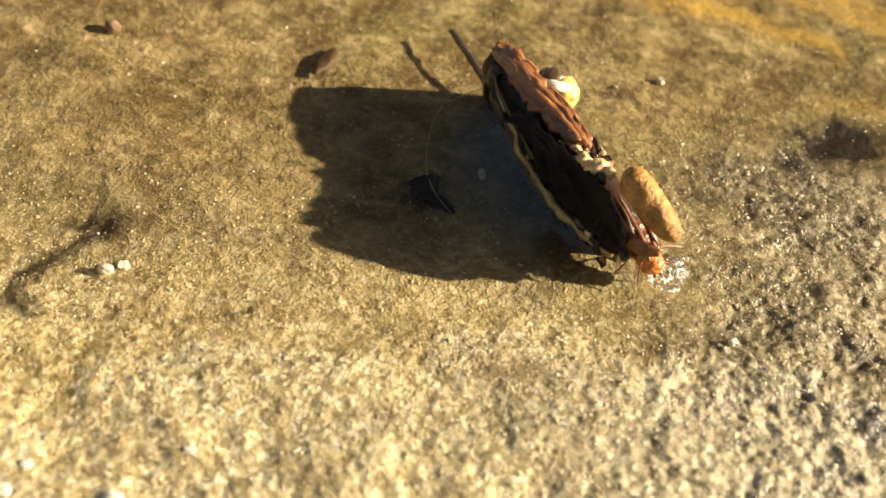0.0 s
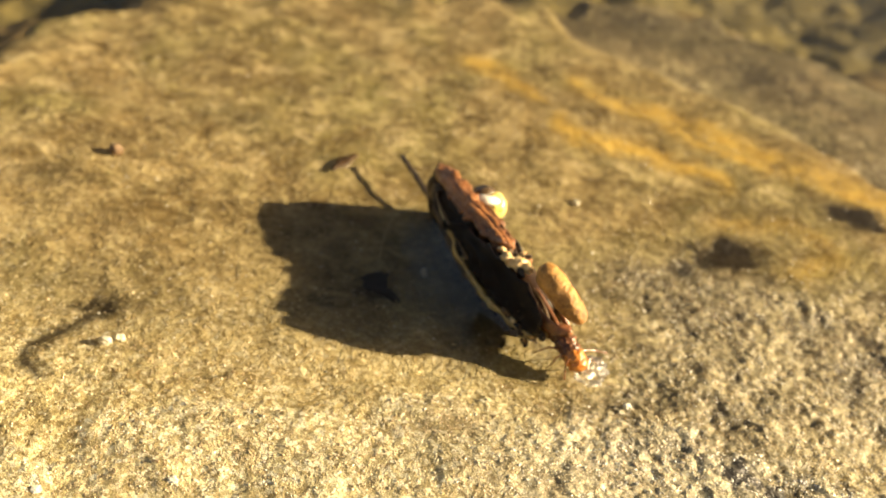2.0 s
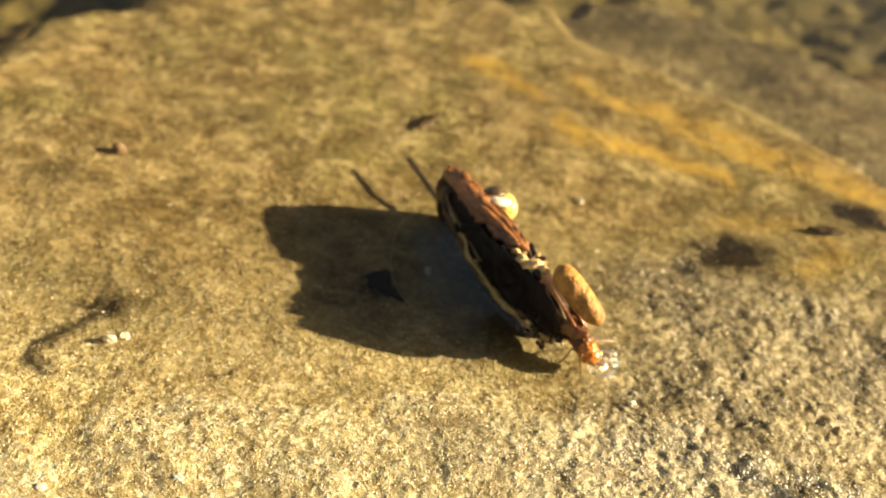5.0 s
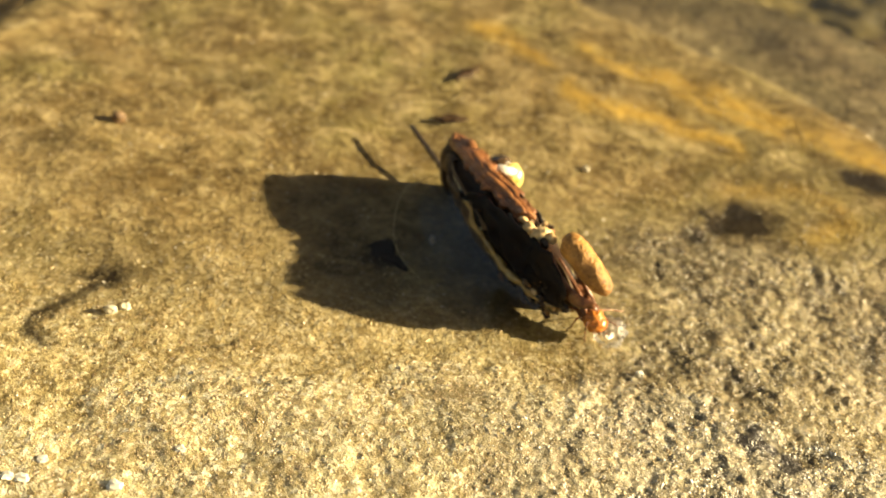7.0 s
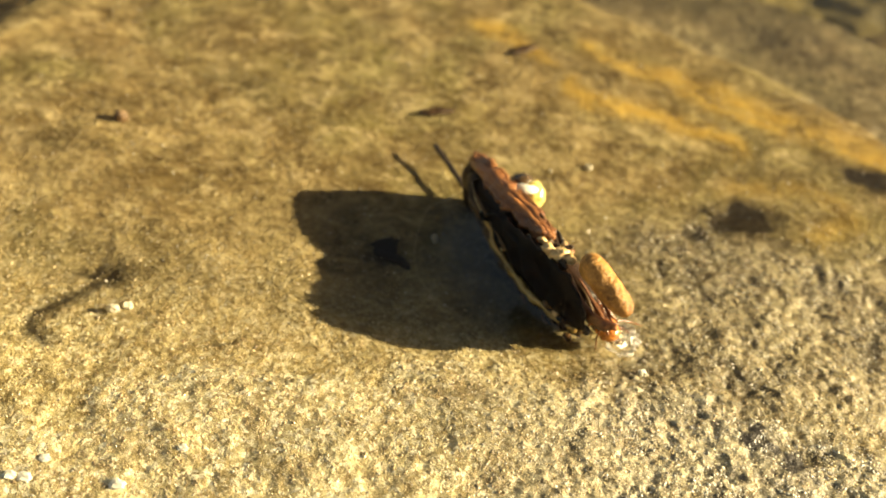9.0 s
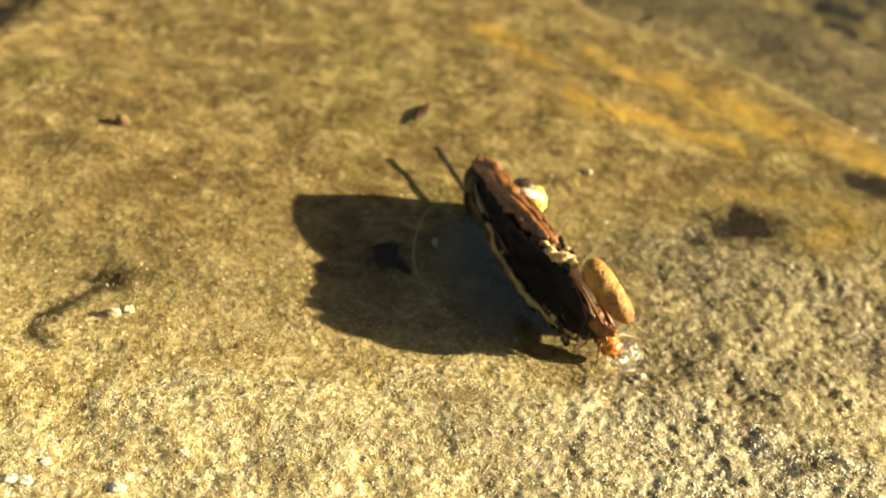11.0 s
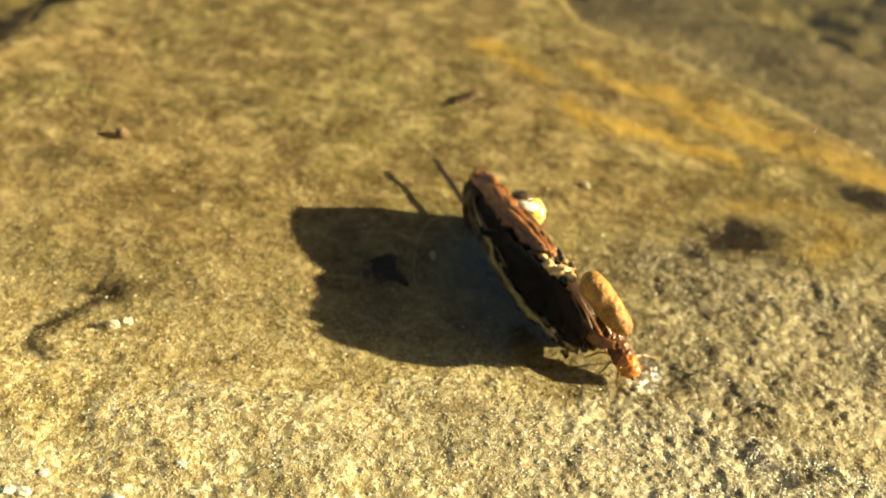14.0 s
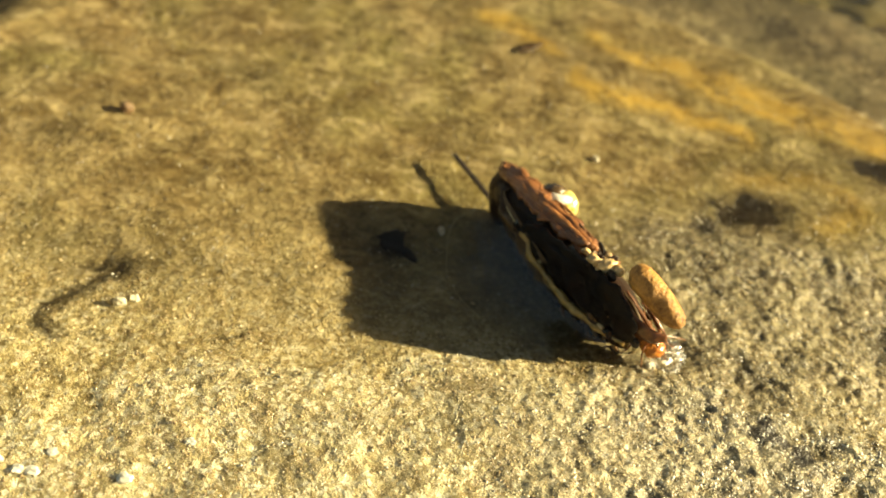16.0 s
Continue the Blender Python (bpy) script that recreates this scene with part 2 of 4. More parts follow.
def water_material(ior=1.33, rough=0.03, fade=""):
    """A water surface: clear, with a reflection that may thin out by a mesh attribute."""
    m = bpy.data.materials.new("water")
    m.use_nodes = True
    tr = m.node_tree
    tr.nodes.remove(tr.nodes["Principled BSDF"])
    clear = node(tr, "ShaderNodeBsdfTransparent", Color=(0.93, 0.905, 0.86, 1))
    gloss = node(tr, "ShaderNodeBsdfGlossy", Roughness=rough)
    share = node(tr, "ShaderNodeFresnel", IOR=ior).outputs[0]
    if fade:
        share = maths(tr, "MULTIPLY", share, attribute(tr, fade))
        clear.inputs[0].default_value = (1, 1, 1, 1)
    mixer = tr.nodes.new("ShaderNodeMixShader")
    tr.links.new(share, mixer.inputs[0])
    tr.links.new(clear.outputs[0], mixer.inputs[1])
    tr.links.new(gloss.outputs[0], mixer.inputs[2])
    tr.links.new(mixer.outputs[0], tr.nodes["Material Output"].inputs[0])
    b = tr.nodes.new("ShaderNodeBump")
    b.inputs["Strength"].default_value = 0.25
    b.inputs["Distance"].default_value = 0.0006
    tr.links.new(noise_tex(tr, 70, 2, 0.5, 0.6, object_coord(tr)).outputs["Fac"], b.inputs["Height"])
    tr.links.new(b.outputs[0], gloss.inputs["Normal"])
    return m


ROCK = rock_material()
WATER = water_material()
SAND = grain_material()
GLINT_GRIT = glint_grit_material()
FILM = water_material(2.1, 0.05, "wet")
BEAD = water_material(1.8, 0.28)
BED = plain_material("mossy_bed", (0.045, 0.036, 0.010), (0.24, 0.18, 0.055), 70, 0.7, 0.4, 0.8, 0.004)
STONE = plain_material("bed_stone", (0.06, 0.042, 0.016), (0.22, 0.15, 0.06), 110, 0.6, 0.4, 0.5, 0.001)
BARK = plain_material("wet_bark", (0.11, 0.034, 0.012), (0.48, 0.19, 0.062), 700, 0.36, 0.5, 0.8, 0.0004, (0.10, 1, 1), 0.35)
BARK_DARK = plain_material("dark_bark", (0.009, 0.0045, 0.002), (0.050, 0.021, 0.008), 400, 0.42, 0.25, 0.7, 0.0005, (0.4, 1, 1), 0.08)
LEAF_BLACK = plain_material("black_leaf", (0.002, 0.0015, 0.0015), (0.012, 0.005, 0.0035), 260, 0.10, 0.16, 1.0, 0.0014, (0.6, 1, 1), 0.06)
LEAF_WET = plain_material("wet_leaf", (0.002, 0.0015, 0.0015), (0.020, 0.010, 0.006), 300, 0.14, 0.5, 0.8, 0.0006, (0.6, 1, 1), 0.6)
SHEATH = plain_material("brown_leaf", (0.022, 0.011, 0.004), (0.17, 0.088, 0.025), 350, 0.4, 0.5, 0.4, 0.0002, (0.3, 1, 1), 0.2)
TAN = plain_material("tan_seed", (0.17, 0.060, 0.012), (0.62, 0.31, 0.085), 420, 0.42, 0.4, 1.0, 0.0005)
GRAIN = plain_material("yellow_grain", (0.52, 0.28, 0.08), (0.86, 0.66, 0.38), 500, 0.4, 0.5, 0.4, 0.0002)
TWIG = plain_material("dark_twig", (0.007, 0.005, 0.004), (0.032, 0.019, 0.010), 600, 0.5, 0.4, 0.4, 0.0001)
FIBRE = plain_material("pale_fibre", (0.42, 0.33, 0.17), (0.66, 0.56, 0.33), 900, 0.4, 0.5, 0.2, 0.00005)
SHELL = plain_material("pale_shell", (0.62, 0.42, 0.04), (0.82, 0.68, 0.28), 220, 0.15, 0.6, 0.3, 0.0003, (1, 1, 1), 1.0)
SHELL_DARK = plain_material("dark_shell", (0.03, 0.018, 0.010), (0.14, 0.08, 0.03), 500, 0.25, 0.6, 0.3, 0.0001, (1, 1, 1), 0.4)
CHITIN = plain_material("orange_chitin", (0.36, 0.085, 0.014), (0.78, 0.30, 0.06), 500, 0.28, 0.5, 0.3, 0.0001, (1, 1, 1), 0.3)
LEG = plain_material("amber_leg", (0.10, 0.028, 0.008), (0.30, 0.10, 0.03), 900, 0.25, 0.6, 0.2, 0.00005, (1, 1, 1), 0.4)
FLESH = plain_material("pinkish_brown", (0.06, 0.017, 0.006), (0.24, 0.085, 0.027), 500, 0.32, 0.45, 0.4, 0.0003, (1, 1, 1), 0.25)
ROTTEN = plain_material("rotten_leaf", (0.004, 0.003, 0.002), (0.024, 0.014, 0.007), 500, 0.6, 0.2, 0.6, 0.0004)
AMBER = plain_material("amber_edge", (0.13, 0.066, 0.016), (0.52, 0.33, 0.10), 300, 0.3, 0.5, 0.3, 0.0002, (1, 1, 1), 0.3)
DRIFTED = plain_material("sodden_leaf", (0.035, 0.018, 0.007), (0.11, 0.058, 0.022), 500, 0.5, 0.3, 0.5, 0.0003)
WHITE = plain_material("white_quartz", (0.70, 0.63, 0.46), (0.92, 0.89, 0.78), 600, 0.3, 0.5, 0.3, 0.0002)
RED_STONE = plain_material("reddish_pebble", (0.08, 0.045, 0.025), (0.32, 0.20, 0.11), 500, 0.5, 0.4, 0.4, 0.0003)

# ---- helpers for meshes ----


def part(name, bm, mat, parent=None, label="", smooth=True):
    me = bpy.data.meshes.new(name)
    bm.normal_update()
    bm.to_mesh(me)
    bm.free()
    for p in me.polygons:
        p.use_smooth = smooth
    me.materials.append(mat)
    ob = new(name, me)
    ob.parent = parent
    if label:
        tagged(ob, label)
    return ob


def wobble(p, scale, amount):
    return noise.noise_vector(Vector(p) * scale) * amount


def tube(points, radii, seg=12, squash=1.0, rough=0.0, rough_scale=6.0, bm=None):
    """A closed, rounded tube through points (cm), its section squashed in height. Radii in cm."""
    bm = bm or bmesh.new()
    pts = [Vector(p) for p in points]
    rings = []
    for k, p in enumerate(pts):
        d = (pts[min(k + 1, len(pts) - 1)] - pts[max(k - 1, 0)]).normalized()
        side = d.cross(Vector((0, 0, 1)))
        side = side.normalized() if side.length > 1e-3 else Vector((1, 0, 0))
        up = side.cross(d)
        ring = []
        for s in range(seg):
            a = 2 * math.pi * s / seg
            q = p + (side * math.cos(a) + up * math.sin(a) * squash) * radii[k]
            q = q + wobble(q, rough_scale, rough)
            ring.append(bm.verts.new(q * C))
        rings.append(ring)
    for a, b in zip(rings, rings[1:]):
        for s in range(seg):
            bm.faces.new((a[s], a[(s + 1) % seg], b[(s + 1) % seg], b[s]))
    bm.faces.new(rings[0][::-1])
    bm.faces.new(rings[-1])
    return bm


def curve(points, n):
    """n points along a smooth line through the given ones (Catmull-Rom)."""
    p = [Vector(q) for q in points]
    p = [2 * p[0] - p[1]] + p + [2 * p[-1] - p[-2]]
    out = []
    for k in range(n):
        f = k / (n - 1) * (len(p) - 3)
        i = min(int(f), len(p) - 4)
        t = f - i
        a, b, c, d = p[i:i + 4]
        out.append(0.5 * (2 * b + (c - a) * t + (2 * a - 5 * b + 4 * c - d) * t * t + (3 * b - a - 3 * c + d) * t ** 3))
    return out


def capsule_radii(n, r, sharp=0.5, lo=0.06, tail=1.0):
    out = []
    for k in range(n):
        f = k / (n - 1)
        out.append(r * max(lo, (1 - abs(2 * f - 1) ** (1 / max(sharp, 0.05))) ** 0.5) * (1 + (tail - 1) * f))
    return out


def blob(centre, axes, sub=3, rough=0.1, rough_scale=4.0, turn=(0, 0, 0), flat=0.0):
    """An uneven rounded lump (cm)."""
    bm = bmesh.new()
    bmesh.ops.create_icosphere(bm, subdivisions=sub, radius=1.0)
    e = Euler([radians(a) for a in turn]).to_matrix()
    seed = Vector(centre) * 3.1
    for v in bm.verts:
        d = v.co.normalized()
        k = 1 + rough * (noise.noise(d * rough_scale * 0.5 + seed) + 0.5 * noise.noise(d * rough_scale + seed))
        q = Vector((d.x * axes[0], d.y * axes[1], d.z * axes[2])) * k
        if flat and q.z < -axes[2] * flat:
            q.z = -axes[2] * flat
        v.co = (e @ q + Vector(centre)) * C
    return bm


def sheet(edge_a, edge_b, thick, nu=40, nv=12, bulge=(0, 0, 0), rough=0.0, rough_scale=5.0, ragged=0.0, ridges=0.0, torn=0.0):
    """A curved leaf or strip with thickness between two smooth edges (cm), bulging in its middle."""
    a, b, bl = curve(edge_a, nu), curve(edge_b, nu), Vector(bulge)
    grid = []
    for i in range(nu):
        row = []
        for j in range(nv):
            f = j / (nv - 1)
            f2 = 0.5 + (f - 0.5) * (1 + ragged * noise.noise(Vector((i * 0.16, 3.0 if f > 0.5 else 9.0, 0.5))))
            q = a[i].lerp(b[i], f2) + bl * (4 * f * (1 - f))
            q = q + wobble(q, rough_scale, rough)
            if ridges:
                # fibres run along the strip, crossed by a few folds
                q.z += ridges * (noise.noise(Vector((i * 0.03, f * 8.0, 2.0))) + 0.35 * noise.noise(Vector((i * 0.06, f * 17.0, 7.0))) + 0.5 * noise.noise(Vector((i * 0.10, f * 2.0, 4.0))))
            if torn:
                end = max(0.0, 1 - 5.0 * i / nu)
                q = q + (a[1] - a[0]).normalized() * (torn * end * (noise.noise(Vector((f * 6.0, 1.0, 5.0))) + 0.8 * noise.noise(Vector((f * 17.0, 4.0, 5.0)))))
            row.append(q)
        grid.append(row)
    bm = bmesh.new()
    top, low = [], []
    for i in range(nu):
        rt, rl = [], []
        for j in range(nv):
            du = grid[min(i + 1, nu - 1)][j] - grid[max(i - 1, 0)][j]
            dv = grid[i][min(j + 1, nv - 1)] - grid[i][max(j - 1, 0)]
            n = du.cross(dv).normalized()
            edge = min(i, nu - 1 - i, j, nv - 1 - j)
            th = thick * (0.35 if edge == 0 else 0.75 if edge == 1 else 1.0) * 0.5
            rt.append(bm.verts.new((grid[i][j] + n * th) * C))
            rl.append(bm.verts.new((grid[i][j] - n * th) * C))
        top.append(rt)
        low.append(rl)
    for i in range(nu - 1):
        for j in range(nv - 1):
            bm.faces.new((top[i][j], top[i + 1][j], top[i + 1][j + 1], top[i][j + 1]))
            bm.faces.new((low[i][j], low[i][j + 1], low[i + 1][j + 1], low[i + 1][j]))
    ring = [(i, 0) for i in range(nu)] + [(nu - 1, j) for j in range(1, nv)] + [(i, nv - 1) for i in range(nu - 2, -1, -1)] + [(0, j) for j in range(nv - 2, 0, -1)]
    for (i, j), (k, l) in zip(ring, ring[1:] + ring[:1]):
        bm.faces.new((top[i][j], low[i][j], low[k][l], top[k][l]))
    bmesh.ops.recalc_face_normals(bm, faces=bm.faces)
    return bm


def thing(name, label, category, group="", m=None):
    ob = tagged(new(name), label, category, group)
    if m is not None:
        ob.matrix_world = m
    return ob


# ---- ground: the stream bed, the boulder's wet top, the water ----
rng = np.random.RandomState(4)
LATTICE = rng.rand(256, 256)


def value_noise(x, y, size, seed=0):
    """Smooth noise from -1 to 1 with cells of the given size (cm)."""
    x, y = x / size + seed * 17.3, y / size + seed * 31.7
    i, j = np.floor(x).astype(int), np.floor(y).astype(int)
    fx, fy = x - i, y - j
    fx, fy = fx * fx * (3 - 2 * fx), fy * fy * (3 - 2 * fy)
    g = lambda a, b: LATTICE[a % 256, b % 256]
    low = g(i, j) * (1 - fx) + g(i + 1, j) * fx
    high = g(i, j + 1) * (1 - fx) + g(i + 1, j + 1) * fx
    return 2 * (low * (1 - fy) + high * fy) - 1


def smooth(a, b, v):
    t = np.clip((v - a) / (b - a), 0, 1)
    return t * t * (3 - 2 * t)


def spot(x, y, cx, cy, rx, ry, turn=0.0):
    c, s = math.cos(radians(turn)), math.sin(radians(turn))
    dx, dy = x - cx, y - cy
    return np.exp(-(((dx * c + dy * s) / rx) ** 2 + ((dy * c - dx * s) / ry) ** 2))


def streak(x, y, points, width):
    """1 along a broken line, fading over its width."""
    best = np.full(x.shape, 1e9)
    for (ax, ay), (bx, by) in zip(points, points[1:]):
        dx, dy = bx - ax, by - ay
        t = np.clip(((x - ax) * dx + (y - ay) * dy) / (dx * dx + dy * dy), 0, 1)
        best = np.minimum(best, np.hypot(x - ax - t * dx, y - ay - t * dy))
    return np.exp(-(best / width) ** 2)


OUTLINE = [(-17, -16), (-13, -1), (-9.6, 3.6), (-8.7, 4.9), (-8.0, 7.2), (-5.8, 9.0), (-3.2, 9.6), (-1.9, 9.9), (-0.2, 11.8), (1.4, 11.8), (3.9, 10.2), (6.5, 9.0), (10, 7.5), (15, 4), (17, -16)]


def inside(x, y):
    """Distance to the boulder's outline, positive inside (cm)."""
    best = np.full(x.shape, 1e9)
    ins = np.zeros(x.shape, bool)
    for (ax, ay), (bx, by) in zip(OUTLINE, OUTLINE[1:] + OUTLINE[:1]):
        dx, dy = bx - ax, by - ay
        t = np.clip(((x - ax) * dx + (y - ay) * dy) / (dx * dx + dy * dy), 0, 1)
        best = np.minimum(best, np.hypot(x - ax - t * dx, y - ay - t * dy))
        if ay != by:
            ins ^= ((ay > y) != (by > y)) & (x < dx * (y - ay) / dy + ax)
    return np.where(ins, best, -best)


# line of a low ledge whose shadow is painted on the rock
SHADED_LEDGE = [(-4.80, 0.35), (-4.93, 0.04), (-5.10, -0.22), (-5.21, -0.47), (-5.16, -0.72), (-5.0, -0.84)]


def beyond_crest(x, y):
    """1 on the lower shelf behind the rust-coloured crest."""
    line = np.interp(x, [-3.0, -1.5, -0.5, 0.2, 0.9, 1.9, 2.5, 3.0, 3.5, 4.0, 5.0, 7.0, 10.0], [12.0, 9.8, 8.9, 8.5, 8.1, 7.65, 7.27, 6.97, 6.56, 6.05, 5.3, 4.2, 2.7])
    return smooth(-0.2, 1.1, y - line + 0.25 * value_noise(x, y, 0.7, 22))


def masks(x, y):
    w = value_noise(x, y, 0.9, 3) * 0.35 + value_noise(x, y, 0.3, 4) * 0.15
    shore = 0.9 + 0.25 * np.sin(x * 0.7 + 0.5) + 0.06 * x + 1.6 * w
    dry = 1 - smooth(-1.5, 1.4, y - shore)
    grey = smooth(-0.2, 1.5, x + 0.25 * (2.5 - y) + 2 * w) * (1 - smooth(2.6, 3.6, y + w))
    shelf = beyond_crest(x, y)
    grey = np.maximum(grey, 0.6 * shelf)
    rust = np.zeros_like(x)
    for points, width, share in (([(-0.1, 7.2), (0.6, 6.85), (1.2, 6.8), (1.9, 6.72), (2.4, 6.45), (2.9, 6.2), (3.6, 5.8), (4.6, 4.9)], 0.28, 0.85), ([(2.1, 6.2), (2.6, 5.9)], 0.2, 0.9), ([(-0.4, 6.0), (0.1, 5.65), (0.8, 5.67), (1.45, 5.55), (1.95, 5.1)], 0.20, 0.9),
                                 ([(-2.0, 7.2), (-1.4, 6.85), (-1.0, 6.4)], 0.20, 0.8), ([(1.3, 6.5), (2.2, 6.1), (2.7, 5.85)], 0.20, 0.8), ([(1.9, 4.1), (2.7, 4.4), (3.4, 4.2)], 0.2, 0.5), ([(3.0, 3.4), (3.4, 3.9)], 0.2, 0.5)):
        rust = np.maximum(rust, share * streak(x + w * 0.7, y + w * 0.5, points, width))
    v = value_noise(x, y, 0.3, 17) * 0.07 + value_noise(x, y, 0.12, 18) * 0.06 + value_noise(x, y, 0.05, 19) * 0.04
    q = value_noise(y, x, 0.3, 27) * 0.07 + value_noise(y, x, 0.12, 28) * 0.06 + value_noise(y, x, 0.05, 37) * 0.04
    # dark spots: algae and stains, with the shade of hollows put into the colour
    algae_shade = np.zeros_like(x)
    for share, *s in ((1.0, 2.06, 3.60, 0.46, 0.34, 10), (0.85, 1.62, 3.15, 0.34, 0.26, 40), (0.7, 2.55, 3.25, 0.35, 0.2, 20), (1.0, 3.85, 4.86, 0.5, 0.24, -10), (0.6, 3.0, 2.5, 0.3, 0.16, 0), (0.7, -2.0, 1.5, 0.36, 0.2, 0),
                      (0.85, -4.80, 0.38, 0.34, 0.26, 20), (0.5, -4.62, -0.78, 0.35, 0.08, 0), (1.0, 2.16, -0.12, 0.18, 0.22, 0), (0.95, 2.53, -0.34, 0.28, 0.22, 20), (0.6, 2.35, -0.8, 0.2, 0.3, 0),
                      (0.7, 1.2, 0.05, 0.09, 0.1, 0), (0.6, -3.17, -0.28, 0.28, 0.045, 32), (0.6, -2.41, -0.75, 0.12, 0.1, 20), (0.5, 0.65, 2.3, 0.4, 0.16, 20), (0.55, 1.15, 2.3, 0.4, 0.2, 50), (0.6, 2.95, 2.45, 0.25, 0.14, 30), (0.5, 1.9, 0.9, 0.25, 0.1, -20),
                      (0.38, 0.7, 2.6, 0.9, 0.5, 30), (0.4, 1.6, 2.7, 0.8, 0.5, 30), (0.35, 0.35, -0.68, 0.6, 0.2, 0), (0.4, 1.1, 0.5, 0.3, 0.16, 0), (0.35, 2.5, -0.3, 0.8, 0.6, 0), (0.3, -4.9, 4.5, 0.6, 0.25, 0), (0.3, -6.2, 3.4, 0.3, 0.3, 0), (0.35, -6.8, 2.4, 0.8, 0.2, 0),
                      (0.3, -0.5, -0.6, 0.5, 0.3, 20), (0.3, -1.6, -1.2, 0.5, 0.25, 0), (0.3, -5.6, 0.6, 0.9, 0.3, 10), (0.25, -3.4, 0.6, 0.7, 0.25, 0), (0.3, 2.3, 4.4, 0.9, 0.3, -10), (0.25, -0.6, 6.4, 0.9, 0.5, 0)):
        algae_shade = np.maximum(algae_shade, min(1, 1.15 * share) * np.clip((1.6 if share > 0.9 else 1.1) * spot(x + 1.3 * v, y + 1.3 * q, *s), 0, 1))
    tufts = smooth(-0.25, 0.9, value_noise(x, y, 0.34, 33) + 0.6 * value_noise(x, y, 0.11, 34) + 0.5 * value_noise(x, y, 0.05, 35))
    algae_shade = np.maximum(algae_shade, 0.66 * grey * tufts)
    # the ledge's shadow, painted as a dark line
    algae_shade = np.maximum(algae_shade, 0.95 * streak(x + 0.6 * v, y + 0.6 * q, SHADED_LEDGE, 0.13))
    return dry, grey, np.clip(rust * 1.2, 0, 1) * (1 - 0.8 * shelf), np.clip(np.maximum(algae_shade, shelf * (0.40 + 0.42 * value_noise(x, y, 1.1, 29) + 0.15 * value_noise(x, y, 0.4, 36))), 0, 1)


def rock_height(x, y):
    dry, grey, rust, algae_shade = masks(x, y)
    bank = 1 - smooth(-1.0, 1.2, y + 0.05 - 0.25 * np.sin(x * 0.7 + 0.5) - 0.10 * x - 0.35 * value_noise(x, y, 0.9, 3))
    z = -0.13 + 0.15 * bank + 0.05 * value_noise(x, y, 2.4, 1) + 0.022 * value_noise(x, y, 0.7, 2)
    z -= 0.012 * smooth(0.25, 0.9, algae_shade) * (1 - beyond_crest(x, y))
    z -= 0.012 * streak(x, y, SHADED_LEDGE, 0.14)
    ragged = 0.1 * value_noise(x, y, 0.4, 23) + 0.03 * value_noise(x, y, 0.15, 26)
    z -= 0.06 * (spot(x + ragged, y - ragged, 2.06, 3.60, 0.46, 0.30, 8) + spot(x - ragged, y + ragged, 3.85, 4.86, 0.45, 0.22, 0) + 0.7 * spot(x + ragged, y + ragged, 2.5, -0.3, 0.35, 0.3, 0))
    z -= 0.55 * beyond_crest(x, y) * (1 + 0.1 * value_noise(x, y, 0.9, 24))
    sandy = 0.6 + 0.4 * dry + 0.3 * grey
    z += sandy * (0.007 * value_noise(x, y, 0.17, 5) + 0.006 * value_noise(x, y, 0.085, 6) + 0.005 * value_noise(x, y, 0.05, 7))
    z += 0.018 * value_noise(x, y, 0.38, 25)
    near = 1 - smooth(-1.9, -0.9, y + 0.15 * x)
    z += near * (0.007 * value_noise(x, y, 0.16, 39) + 0.006 * value_noise(x, y, 0.09, 40))
    pits = np.clip(value_noise(x, y, 0.15, 8) + 0.5 * value_noise(x, y, 0.06, 16) - 0.5, 0, 1)
    z -= sandy * (0.2 + 0.2 * grey) * 0.045 * pits
    z += grey * (0.013 * value_noise(x, y, 0.26, 30) + 0.012 * value_noise(x, y, 0.11, 31) + 0.008 * value_noise(x, y, 0.05, 32)) * (1 - beyond_crest(x, y))
    d = inside(x, y) + 0.5 * value_noise(x, y, 1.5, 9) + 0.25 * value_noise(x, y, 0.5, 10)
    z -= 3.2 * (1 - smooth(-1.8, 0.35, d))
    z += 0.07 * np.exp(-((d - 0.6) / 0.4) ** 2) * (value_noise(x, y, 0.8, 11) + 0.4)
    return z


def lines(steps):
    """Grid lines: (from, to, spacing) runs joined."""
    out = []
    for a, b, s in steps:
        out += list(np.linspace(a, b, max(2, int(round((b - a) / s)) + 1))[:-1])
    return np.array(out + [steps[-1][1]])


def field(name, xs, ys, height, mat, label, fine_masks=False):
    x, y = np.meshgrid(xs, ys)
    z = height(x, y)
    nx, ny = len(xs), len(ys)
    co = np.stack([x, y, z], -1).reshape(-1, 3) * C
    i = np.arange(nx * ny).reshape(ny, nx)
    quads = np.stack([i[:-1, :-1], i[:-1, 1:], i[1:, 1:], i[1:, :-1]], -1).reshape(-1, 4)
    me = bpy.data.meshes.new(name)
    me.vertices.add(len(co))
    me.vertices.foreach_set("co", co.ravel())
    me.loops.add(quads.size)
    me.loops.foreach_set("vertex_index", quads.ravel())
    me.polygons.add(len(quads))
    me.polygons.foreach_set("loop_start", np.arange(len(quads)) * 4)
    me.polygons.foreach_set("use_smooth", np.ones(len(quads), bool))
    me.update(calc_edges=True)
    if fine_masks:
        for key, v in zip(("dry", "grey", "rust", "algae_shade"), masks(x, y)):
            me.attributes.new(key, "FLOAT", "POINT").data.foreach_set("value", v.ravel().astype(np.float32))
    me.materials.append(mat)
    return tagged(new(name, me), label, name, kind="structure")


